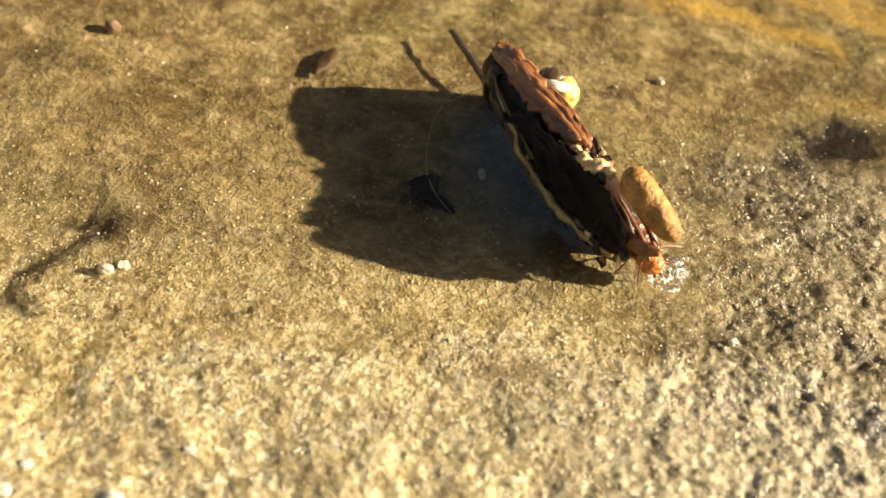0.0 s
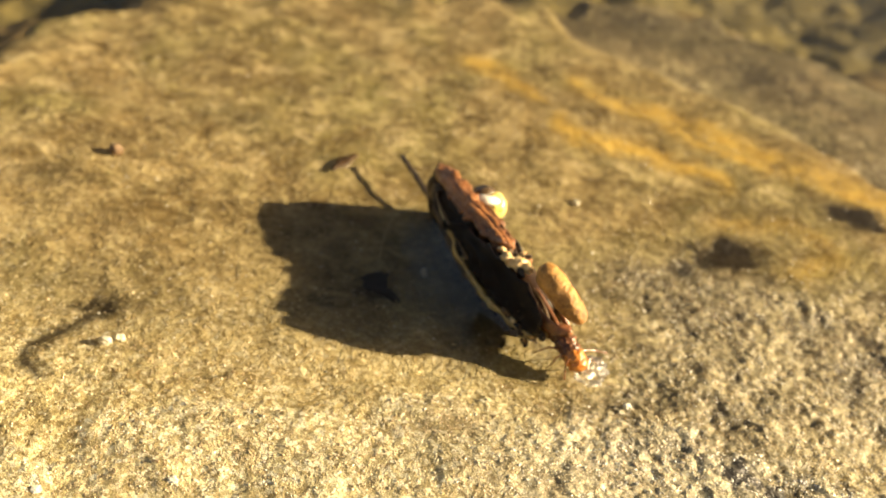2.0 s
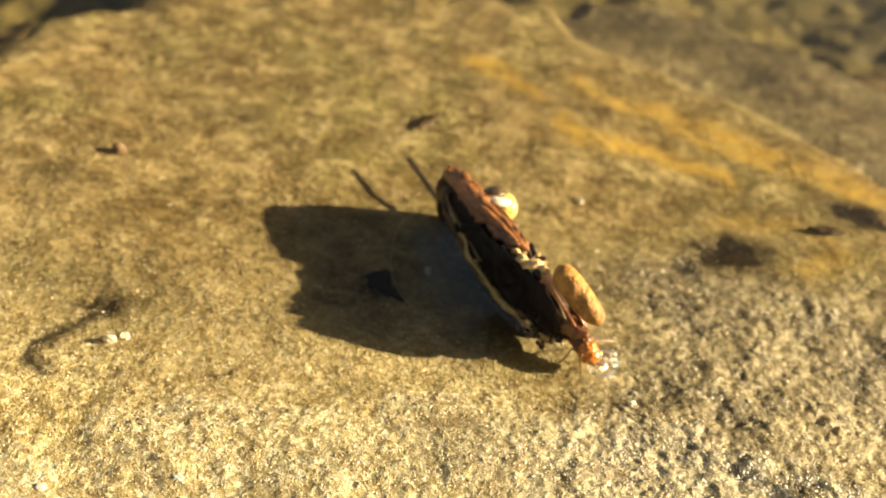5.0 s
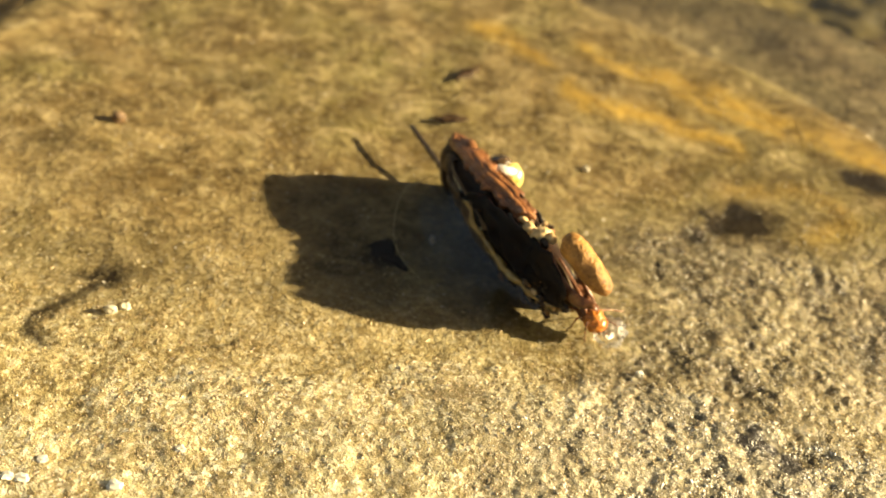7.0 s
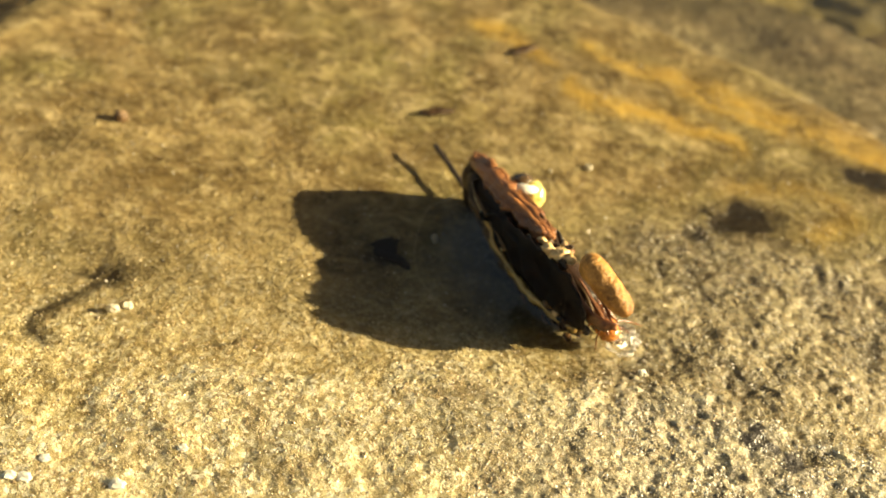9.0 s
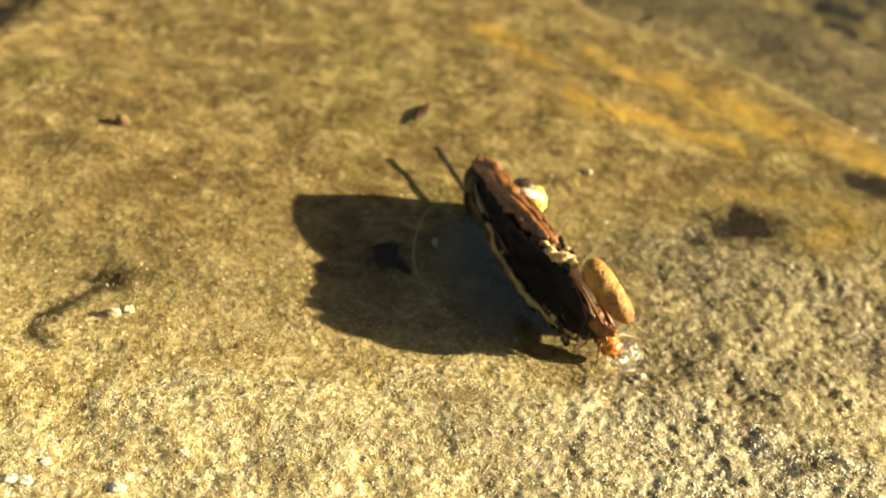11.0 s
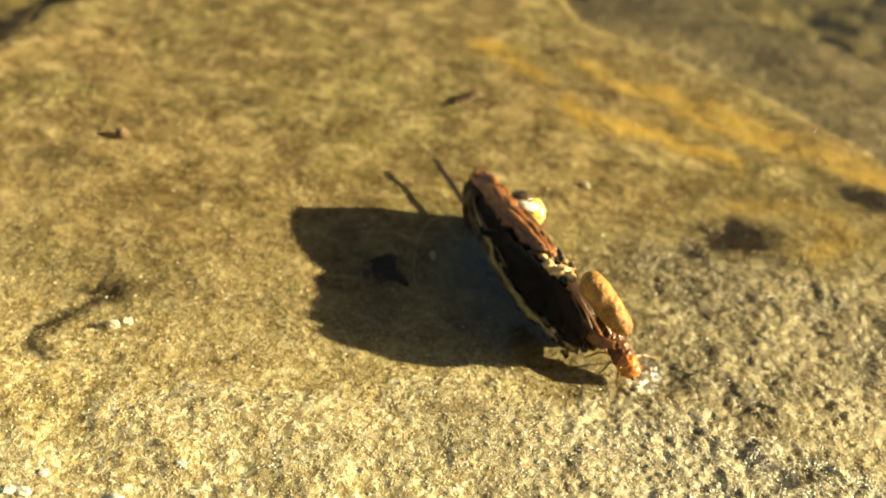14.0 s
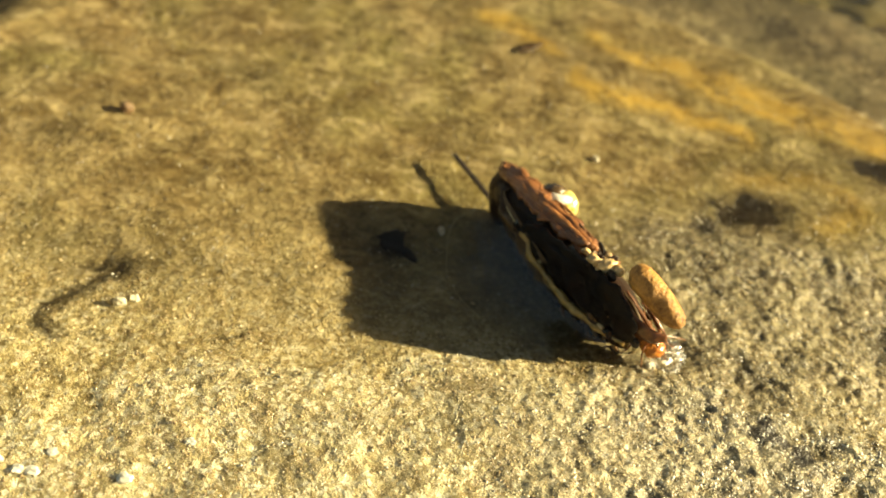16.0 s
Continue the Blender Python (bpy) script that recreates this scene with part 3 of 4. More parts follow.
def bed_height(x, y):
    far = np.hypot(x, y)
    z = -3.0 + (0.35 * value_noise(x, y, 3.0, 12) + 0.18 * value_noise(x, y, 0.9, 13) + 0.08 * value_noise(x, y, 0.35, 14)) * (1 - smooth(16, 40, far))
    return z + 9.0 * smooth(60, 220, far) + np.minimum(far, 20000) * 0.004 * smooth(200, 2000, far)


field("boulder", lines([(-18, -8, 0.12), (-8, 4.8, 0.022), (4.8, 18, 0.12)]), lines([(-17, -3.4, 0.2), (-3.4, 4.4, 0.022), (4.4, 13.5, 0.045)]),
      rock_height, ROCK, "wet ochre boulder top with algae, rust stains and painted-in dark hollows", True)
field("ground", lines([(-20000, -2000, 1800), (-2000, -200, 180), (-200, -20, 9), (-20, 12, 0.12), (12, 200, 9), (200, 2000, 180), (2000, 20000, 1800)]),
      lines([(-20000, -2000, 1800), (-2000, -200, 180), (-200, 3, 9), (3, 22, 0.12), (22, 200, 9), (200, 2000, 180), (2000, 20000, 1800)]),
      bed_height, BED, "dark mossy gravel stream bed round the boulder")


def water_height(x, y):
    return -0.02 + 0.006 * value_noise(x, y, 1.3, 20) + 0.003 * value_noise(x, y, 0.5, 21)


water = field("water", lines([(-120, -12, 6), (-12, 8, 0.1), (8, 120, 6)]), lines([(-120, -4, 6), (-4, 14, 0.1), (14, 120, 6)]), water_height, WATER, "clear shallow stream water over the boulder")
water.visible_shadow = False

# ---- the caddisfly larva's case ----


def smooth_step(v):
    v = min(1.0, max(0.0, v))
    return v * v * (3 - 2 * v)


def build_case():
    case = thing("larva_case", "caddisfly larva case of bark, black leaf and grains", "larva case")
    ax = curve([(-1.46, 0.03, 0.38), (-1.2, 0.02, 0.36), (-0.5, 0.0, 0.35), (0.4, -0.06, 0.36), (0.92, -0.10, 0.30)], 26)
    part("silk_tube", tube(ax, [0.13 + 0.12 * math.sin(math.pi * min(1, 0.15 + 0.8 * k / 25)) for k in range(26)], 20, 1.05, 0.03, 7), BARK_DARK, case, "dark silk and debris tube")
    lift = lambda p, k: (p[0] + 1.1 * k, p[1] - 0.77 * k, p[2] + k)
    rise = (-0.02, 0.06, 0.13, 0.15, 0.11, 0.07, 0.05)
    low_edge = [lift(p, k) for p, k in zip(((-1.52, -0.06, 0.62), (-1.26, -0.08, 0.58), (-1.02, -0.08, 0.51), (-0.78, -0.09, 0.50), (-0.46, -0.11, 0.52), (-0.16, -0.14, 0.56), (0.02, -0.12, 0.62)), rise)]
    high_edge = [lift(p, k) for p, k in zip(((-1.50, 0.06, 0.68), (-1.26, 0.12, 0.66), (-1.04, 0.18, 0.59), (-0.79, 0.18, 0.57), (-0.39, 0.18, 0.56), (-0.05, 0.12, 0.59), (0.20, -0.02, 0.64)), rise)]
    part("bark_strip", sheet(low_edge, high_edge, 0.07, 120, 34, (0, -0.01, 0.045), 0.014, 8, 0.42, 0.024, 0.16), BARK, case, "reddish brown wet bark, torn at its end")
    # added core, hidden under the bark, stops sun leaking through the case's shadow
    part("shadow_filler", tube(curve([(-1.44, 0.02, 0.54), (-1.2, 0.0, 0.59), (-0.9, -0.02, 0.60), (-0.5, -0.02, 0.56), (0.0, -0.12, 0.52)], 20), [0.05 + 0.05 * math.sin(math.pi * (0.1 + 0.85 * j / 19)) for j in range(20)], 12, 1.3, 0.02, 8), BARK_DARK, case, "added dark core under the bark that closes the shadow")
    splinters = random.Random(41)
    for k in range(9):
        f = splinters.random()
        i = splinters.randrange(5)
        p = Vector(low_edge[i]).lerp(Vector(high_edge[i]), f) + Vector((0, 0, 0.05))
        n = Vector(low_edge[i + 1]).lerp(Vector(high_edge[i + 1]), f + splinters.uniform(-0.15, 0.15)) + Vector((0, 0, 0.055))
        part("bark_fibre", tube(curve([p, p.lerp(n, 0.5) + Vector((0, 0, 0.015)), n], 10), [0.010 + 0.008 * math.sin(math.pi * j / 9) for j in range(10)], 6, 0.6, 0.004, 14), BARK if k % 3 else BARK_DARK, case)
    crumbs = random.Random(21)
    for k in range(56):
        u = crumbs.uniform(-0.06, 0.52)
        v = crumbs.uniform(-0.28, 0.06) - 0.12 * u
        size = crumbs.uniform(0.014, 0.036)
        mats = (SHEATH, BARK, BARK_DARK, GRAIN if k % 12 == 3 else BARK, BARK_DARK, FIBRE if k % 12 == 4 else BARK_DARK)
        part("debris_chip", blob((u, v, 0.655 + 0.12 * u - 0.35 * max(0, -0.12 - v)), (size * 1.4, size, size * 0.8), 2, 0.5, 6, (crumbs.uniform(-40, 40), crumbs.uniform(-40, 40), crumbs.uniform(0, 180))), mats[k % 6], case, "", False)
    part("rear_plug", blob((-1.46, 0.0, 0.24), (0.20, 0.14, 0.40), 3, 0.22, 4), BARK_DARK, case, "dark torn rear of the case")
    part("bark_splinter", sheet([(-1.54, 0.05, 0.665), (-1.43, 0.06, 0.68), (-1.32, 0.08, 0.67)], [(-1.55, 0.09, 0.66), (-1.43, 0.12, 0.665), (-1.30, 0.13, 0.66)], 0.04, 20, 5, (0, 0, 0.02), 0.015, 9, 0.4), BARK, case)
    part("bark_underlayer", sheet([(-1.44, -0.06, 0.56), (-1.08, -0.13, 0.46), (-0.7, -0.15, 0.46), (-0.3, -0.18, 0.52), (0.15, -0.25, 0.65)],
                                  [(-1.22, -0.20, 0.42), (-0.95, -0.25, 0.36), (-0.6, -0.28, 0.33), (-0.2, -0.30, 0.33), (0.15, -0.30, 0.36)], 0.09, 50, 12, (0, -0.03, 0), 0.03, 8, 0.2), BARK_DARK, case, "dark wet bark layer")
    part("black_leaf", sheet([(-0.70, -0.29, 0.56), (-0.36, -0.28, 0.66), (0.155, -0.32, 0.74), (0.515, -0.32, 0.77), (0.76, -0.30, 0.75), (0.98, -0.30, 0.64), (1.17, -0.27, 0.42)],
                             [(-0.58, -0.33, 0.44), (-0.33, -0.37, 0.30), (-0.01, -0.36, 0.20), (0.37, -0.34, 0.14), (0.78, -0.32, 0.14), (1.03, -0.28, 0.18), (1.17, -0.24, 0.22)], 0.045, 96, 34, (0, -0.05, 0.03), 0.05, 6, 0.14, 0.03), LEAF_BLACK, case, "glossy wet black leaf piece")
    part("leaf_flap", sheet([(0.52, -0.35, 0.66), (0.72, -0.34, 0.69), (0.92, -0.33, 0.60)], [(0.58, -0.38, 0.44), (0.78, -0.37, 0.42), (0.96, -0.33, 0.40)], 0.03, 24, 10, (0, -0.03, 0), 0.025, 9, 0.3), LEAF_BLACK, case, "curled black leaf flap")
    part("front_plate", sheet([(0.78, -0.25, 0.73), (0.92, -0.25, 0.62), (1.08, -0.23, 0.52), (1.24, -0.15, 0.44), (1.36, -0.02, 0.40)],
                              [(0.82, -0.24, 0.55), (0.96, -0.26, 0.42), (1.10, -0.24, 0.34), (1.26, -0.16, 0.30), (1.38, -0.04, 0.32)], 0.035, 40, 10, (0, -0.02, 0), 0.015, 9, 0.15), FLESH, case, "thin pinkish brown plate edged with beads of water")
    part("leaf_sheath", sheet([(-1.26, -0.20, 0.40), (-0.93, -0.25, 0.36), (-0.56, -0.31, 0.40), (-0.30, -0.36, 0.28), (0.02, -0.35, 0.18), (0.40, -0.33, 0.13), (0.80, -0.31, 0.13), (1.10, -0.25, 0.18)],
                              [(-1.22, -0.20, 0.16), (-0.90, -0.24, 0.06), (-0.50, -0.33, 0.02), (-0.24, -0.35, -0.02), (0.04, -0.345, -0.04), (0.46, -0.32, -0.05), (0.82, -0.27, -0.04), (1.06, -0.22, 0.02)], 0.028, 90, 12, (0, -0.02, 0), 0.03, 5, 0.4, 0.02), SHEATH, case, "thin ragged brown leaf sheath")
    part("leaf_rim", tube(curve([(-0.9, -0.27, 0.40), (-0.58, -0.37, 0.42), (-0.33, -0.41, 0.28), (-0.01, -0.40, 0.18), (0.37, -0.385, 0.12), (0.78, -0.36, 0.12), (1.06, -0.31, 0.17)], 60), [0.014 + 0.045 * abs(noise.noise(Vector((j * 0.16, 3, 1)))) + 0.008 * math.sin(math.pi * j / 59) for j in range(60)], 8, 1.4, 0.03, 6), AMBER, case, "thin amber edge of the sheath")
    # its rear end is extended only to block a lit wedge in the shadow
    part("base_leaf", sheet([(-1.55, 0.08, 0.34), (-1.0, 0.20, 0.34), (0.0, 0.18, 0.30), (1.0, 0.10, 0.28)], [(-1.60, 0.04, -0.10), (-1.0, 0.10, -0.12), (0.0, 0.08, -0.12), (1.0, 0.05, -0.10)], 0.05, 30, 8, (0, 0.05, 0), 0.02, 6), SHEATH, case)
    silk = random.Random(51)
    for k in range(5):
        v0 = silk.uniform(-0.24, 0.02)
        z0 = 0.62 + 0.25 * v0
        f = curve([(0.74 + silk.uniform(-0.05, 0.05), v0, z0), (0.95, v0 + silk.uniform(-0.03, 0.03), z0 - 0.12), (1.14 + silk.uniform(-0.06, 0.08), v0 + silk.uniform(-0.04, 0.06), z0 - 0.26), (1.26 + silk.uniform(-0.1, 0.1), v0 + silk.uniform(-0.06, 0.08), 0.26 + silk.uniform(-0.05, 0.05))], 16)
        part("silk_strand", tube(f, [0.012 + 0.014 * math.sin(math.pi * j / 15) for j in range(16)], 7, 0.5, 0.006, 12), FLESH if k % 3 else SHEATH, case)
    n = 72
    tan_ax = curve([(0.755, -0.08, 0.84), (0.93, -0.05, 0.79), (1.17, -0.01, 0.67), (1.42, 0.05, 0.525)], n)
    husk = tube(tan_ax, capsule_radii(n, 0.152, 0.27, 0.3, 0.86), 44, 1.0, 0.014, 6)
    husk.normal_update()
    for w in husk.verts:
        p = w.co / C
        w.co += w.normal * (0.006 * noise.noise(p * 16) + 0.006 * noise.noise(p * 34)) * C
    part("tan_seed", husk, TAN, case, "plump tan seed husk with a grainy skin")
    for c, a, r in (((0.44, -0.27, 0.775), (0.09, 0.06, 0.055), (0, 20, 30)), ((0.56, -0.22, 0.80), (0.095, 0.075, 0.075), (20, 0, 60)), ((0.67, -0.18, 0.80), (0.06, 0.05, 0.055), (0, 0, 0)), ((0.33, -0.22, 0.745), (0.06, 0.045, 0.035), (0, 0, 0)), ((0.20, -0.20, 0.725), (0.05, 0.03, 0.03), (0, 10, 40)), ((0.50, -0.30, 0.73), (0.05, 0.04, 0.04), (30, 10, 0))):
        part("sand_grain", blob(c, a, 3, 0.45, 6, r), GRAIN, case, "pale yellow sand grain")
    chips = random.Random(11)
    for k in range(92):
        u = chips.uniform(-0.75, 1.05)
        f = chips.uniform(0.05, 0.95) if k < 46 else chips.uniform(0.9, 1.35)
        top = 0.49 + 0.25 * smooth_step((u + 0.7) / 0.9) - 0.42 * smooth_step((u - 0.72) / 0.4)
        low = 0.46 - 0.32 * smooth_step((u + 0.6) / 0.8)
        c = (u, -0.27 - 0.10 * f * (1 - 0.35 * f) - 0.02, top + (low - top) * f)
        size = chips.uniform(0.02, 0.055)
        bits = (BARK_DARK, LEAF_WET, LEAF_WET, LEAF_BLACK, LEAF_WET, SHEATH, LEAF_WET) if k < 46 else (BARK_DARK, LEAF_WET, SHEATH, BARK_DARK, LEAF_BLACK, TAN, LEAF_WET)
        part("leaf_chip", blob(c, (size * chips.uniform(1.0, 2.2), size * 0.45, size), 2, 0.5, 6, (chips.uniform(-25, 25), chips.uniform(-40, 40), chips.uniform(-15, 15))), bits[k % 7], case, "", False)
    for c, a, m in (((0.66, -0.26, 0.76), (0.06, 0.04, 0.06), TWIG), ((0.80, -0.29, 0.66), (0.06, 0.04, 0.08), BARK_DARK), ((0.93, -0.28, 0.52), (0.06, 0.04, 0.08), BARK_DARK),
                    ((-0.45, -0.22, 0.57), (0.09, 0.05, 0.05), BARK_DARK), ((-0.1, -0.28, 0.60), (0.10, 0.05, 0.05), BARK_DARK), ((0.15, -0.33, 0.62), (0.06, 0.03, 0.05), BARK), ((-0.6, -0.33, 0.46), (0.07, 0.04, 0.06), BARK),
                    ((0.30, -0.31, 0.70), (0.08, 0.04, 0.04), BARK_DARK), ((1.15, -0.26, 0.24), (0.07, 0.04, 0.05), TWIG), ((0.60, -0.36, 0.20), (0.07, 0.03, 0.04), SHEATH), ((0.75, -0.35, 0.17), (0.05, 0.03, 0.03), GRAIN), ((-0.78, -0.32, 0.38), (0.05, 0.03, 0.05), TWIG)):
        part("debris_chip", blob(c, a, 2, 0.4, 6), m, case, "", False)
    shell = part("shell_bead", blob((-0.79, 0.34, 0.47), (0.18, 0.165, 0.175), 4, 0.10, 5), SHELL, case, "shiny pale yellow snail shell")
    part("shell_cap", blob((-0.915, 0.285, 0.525), (0.165, 0.16, 0.15), 4, 0.12, 6), SHELL_DARK, shell, "dark brown shell whorl")
    # the shell's bright highlight, put in as a white ridge
    part("shell_highlight", tube(curve([(-0.93, 0.19, 0.56), (-0.82, 0.18, 0.60), (-0.73, 0.25, 0.615), (-0.70, 0.36, 0.60)], 18), [0.03 + 0.045 * math.sin(math.pi * j / 17) for j in range(18)], 12, 0.7, 0.02, 9), WHITE, shell, "white highlight on the shell, modelled as a pale ridge")
    st = curve([(-2.60, 0.09, 0.15), (-2.0, 0.03, 0.115), (-1.45, -0.04, 0.085), (-1.0, -0.22, 0.20), (-0.7, -0.28, 0.22)], 28)
    part("stick", tube(st, [0.038 + 0.008 * k / 27 for k in range(28)], 10, 0.26, 0.009, 12), TWIG, case, "thin dark twig")
    part("fork", tube(curve([(-1.52, -0.09, 0.18), (-1.60, -0.06, 0.34), (-1.55, -0.03, 0.50)], 8), [0.03, 0.03, 0.028, 0.025, 0.022, 0.02, 0.016, 0.012], 8, 1.0, 0.006, 10), TWIG, case)
    for k in range(9):
        o = Vector((0, -0.008 * k + 0.02, 0.04 * k - 0.16))
        f = curve([Vector((-1.46 + 0.03 * k, -0.08, 0.46)) + o * 0.6, Vector((-1.15, -0.20, 0.42)) + o, Vector((-0.75, -0.30, 0.38)) + o, Vector((-0.45 + 0.04 * k, -0.375, 0.28)) + o * 0.8], 20)
        part("root_fibre", tube(f, [0.013] * 20, 6), FIBRE if k % 4 == 1 else SHEATH, case, "")
    fray = random.Random(31)
    for k in range(7):
        a = fray.uniform(-0.06, 0.10)
        f = curve([(-1.20, a * 1.2, 0.645), (-1.40, a + 0.01, 0.665), (-1.52 - fray.uniform(0, 0.06), a + fray.uniform(-0.03, 0.03), 0.655 + fray.uniform(-0.06, 0.02))], 10)
        part("bark_fibre", tube(f, [0.022 - 0.0018 * i for i in range(10)], 6), BARK if k % 2 else SHEATH, case)
    hair = curve([(-1.62, -0.55, 0.04), (-1.40, -0.80, 0.02), (-0.95, -1.12, 0.0), (-0.55, -1.25, 0.0), (-0.12, -1.25, 0.0)], 30)
    part("hair_fibre", tube([(-1.55, -0.07, 0.15), (-1.6, -0.35, 0.08)] + hair, [0.0048] * 32, 6), FIBRE, case, "fine pale trailing fibre")
    part("twig_bit", tube(curve([(0.05, 0.06, 0.64), (0.16, 0.05, 0.67), (0.30, 0.0, 0.62)], 8), [0.026] * 8, 8), TWIG, case)
    part("needle_bit", tube(curve([(0.08, 0.10, 0.60), (0.26, 0.05, 0.66), (0.40, -0.04, 0.66)], 8), [0.012] * 8, 6), FIBRE, case)
    return case


def build_larva():
    """The animal, with its origin at the middle of its head."""
    larva = thing("caddisfly_larva", "orange caddisfly larva reaching out of its case", "insect larva")
    part("head", blob((0.05, 0.02, -0.07), (0.095, 0.115, 0.09), 4, 0.2, 8), CHITIN, larva, "shiny orange brown head")
    for name, x, z, r, m in (("pronotum", -0.02, -0.04, 0.115, CHITIN), ("mesothorax", -0.10, -0.03, 0.115, FLESH), ("metathorax", -0.20, 0.0, 0.12, FLESH), ("abdomen", -0.32, 0.03, 0.13, FLESH)):
        part(name, blob((x, 0.01, z), (0.11, r, 0.10), 4, 0.26, 8), m, larva, "wet rust brown body segment")
    for s in (-1, 1):
        part("mandible", blob((0.13, 0.02 + s * 0.03, -0.11), (0.035, 0.016, 0.02), 2, 0.1, 4), SHELL_DARK, larva)
    legs = (((0.0, -0.06, -0.04), (0.04, -0.13, 0.0), (0.08, -0.16, -0.10), (0.17, -0.20, -0.20)),
            ((-0.08, -0.08, -0.03), (-0.10, -0.18, -0.02), (-0.10, -0.24, -0.12), (-0.13, -0.30, -0.23)),
            ((-0.16, -0.08, -0.02), (-0.26, -0.18, -0.02), (-0.32, -0.24, -0.10), (-0.40, -0.30, -0.22)),
            ((0.02, 0.08, -0.06), (0.05, 0.18, -0.06), (0.07, 0.26, -0.12), (0.10, 0.36, -0.21)),
            ((-0.06, 0.10, -0.06), (-0.08, 0.24, -0.08), (-0.06, 0.40, -0.14), (0.0, 0.58, -0.21)),
            ((0.08, 0.04, -0.08), (0.13, 0.08, -0.08), (0.16, 0.10, -0.14), (0.19, 0.11, -0.21)))
    for pts in legs:
        part("leg", tube(curve([Vector(pts[0]).lerp(Vector(p), 0.82) for p in pts], 14), [0.012 - 0.0005 * i for i in range(14)], 8), LEG, larva, "thin amber jointed leg")
    return larva


def build_drop():
    drop = thing("water_droplet", "clear glinting beads of water round the larva's head", "water droplet")
    r = random.Random(5)
    dome = part("water_dome", blob((0.13, 0.14, -0.10), (0.16, 0.17, 0.14), 4, 0.35, 8), BEAD, drop, "clear dome of water")
    dome.visible_shadow = False
    for k in range(34):
        a = r.uniform(-0.6, 1.9)
        d = r.uniform(0.06, 0.22)
        size = r.uniform(0.018, 0.050)
        c = (0.08 + d * math.cos(a), 0.09 + d * math.sin(a), -0.16 + r.uniform(-0.02, 0.10) * (1 - d / 0.3))
        bm = blob(c, (size * 1.2, size, size * 0.8), 3, 0.25, 5)
        bmesh.ops.delete(bm, geom=[v for v in bm.verts if v.co.z < (c[2] - 0.3 * size) * C], context="VERTS")
        bead = part("water_bead", bm, BEAD, drop)
        bead.visible_shadow = False
    return drop


def build_film():
    """The water's surface drawn up along the shaded side of the case."""
    near = curve([(-1.5, -0.02, 0.06), (-0.9, -0.20, 0.12), (-0.2, -0.33, 0.11), (0.4, -0.33, 0.10), (0.9, -0.28, 0.08), (1.3, -0.20, 0.05)], 60)
    far = curve([(-1.75, -0.35, -0.024), (-1.2, -1.0, -0.024), (-0.4, -1.28, -0.024), (0.4, -1.1, -0.024), (1.0, -0.75, -0.024), (1.42, -0.34, -0.024)], 60)
    bm = bmesh.new()
    rows = []
    for a, b in zip(near, far):
        row = []
        for j in range(20):
            f = j / 19
            q = a.lerp(b, f)
            q.z = b.z + (a.z - b.z) * math.exp(-4.0 * f) * (1 - f)
            row.append(bm.verts.new((q + wobble(q, 4, 0.006 * (1 - f))) * C))
        rows.append(row)
    for r, n in zip(rows, rows[1:]):
        for j in range(19):
            bm.faces.new((r[j], n[j], n[j + 1], r[j + 1]))
    bmesh.ops.recalc_face_normals(bm, faces=bm.faces)
    if sum(f.normal.z for f in bm.faces) < 0:
        bmesh.ops.reverse_faces(bm, faces=bm.faces)
    film = part("water_film", bm, FILM)
    wet = film.data.attributes.new("wet", "FLOAT", "POINT").data
    for k in range(len(wet)):
        i, j = divmod(k, 20)
        wet[k].value = (1 - j / 19) ** 0.8 * min(1, i / 14, (59 - i) / 14)
    return tagged(film, "clear water film drawn up along the larva case", "water film")


larva_case = build_case()
larva = build_larva()
droplet = build_drop()
film = build_film()
film.visible_shadow = False


def ground_z(x, y):
    return float(rock_height(np.array([[x]], float), np.array([[y]], float))[0, 0])


# loose grains and pebbles on the boulder
def lump(name, x, y, size, mat, label, category, group="", rough=0.25, seed=0, turn=(0, 0, 0), sub=2, smooth_faces=False, lift=0.62):
    bm = bmesh.new()
    bmesh.ops.create_icosphere(bm, subdivisions=sub, radius=1.0)
    for v in bm.verts:
        d = v.co.normalized()
        k = 1 + rough * (noise.noise(d * 1.3 + Vector((seed * 7.1, 2, 1))) + 0.6 * noise.noise(d * 3 + Vector((seed * 3.3, 1, 5))))
        v.co = Vector((d.x * size[0], d.y * size[1], d.z * size[2])) * k * C
    ob = part(name, bm, mat, None, "", smooth_faces)
    tagged(ob, label, category, group)
    ob.matrix_world = pose(x * C, y * C, (ground_z(x, y) + size[2] * lift) * C, *turn)
    return ob


for k, (x, y, s) in enumerate(((-4.50, -0.19, 0.07), (-4.38, -0.11, 0.06))):
    lump("quartz_grain", x, y, (s, s * 0.8, s * 0.8), WHITE, "tiny white quartz grain lying on the rock", "grain", "white grains", 0.45, k, lift=0.4)
lump("quartz_flake", -5.52, -1.55, (0.20, 0.17, 0.20), WHITE, "angular cream quartz flake standing on the rock", "stone", "", 0.35, 5, (10, 5, 30))
for k, (x, y, s) in enumerate(((-4.86, -2.95, 0.08), (-4.38, -2.46, 0.06), (-4.25, -2.44, 0.07), (-4.19, -2.2, 0.05), (-3.46, -2.31, 0.075), (-3.07, -1.79, 0.055), (-4.6, -2.4, 0.05), (-3.6, -2.75, 0.07))):
    lump("quartz_grain", x, y, (s * 1.0, s * 0.75, s * 0.42), WHITE, "tiny white quartz grain lying on the rock", "grain", "white grains", 0.6, 10 + k, lift=0.2)
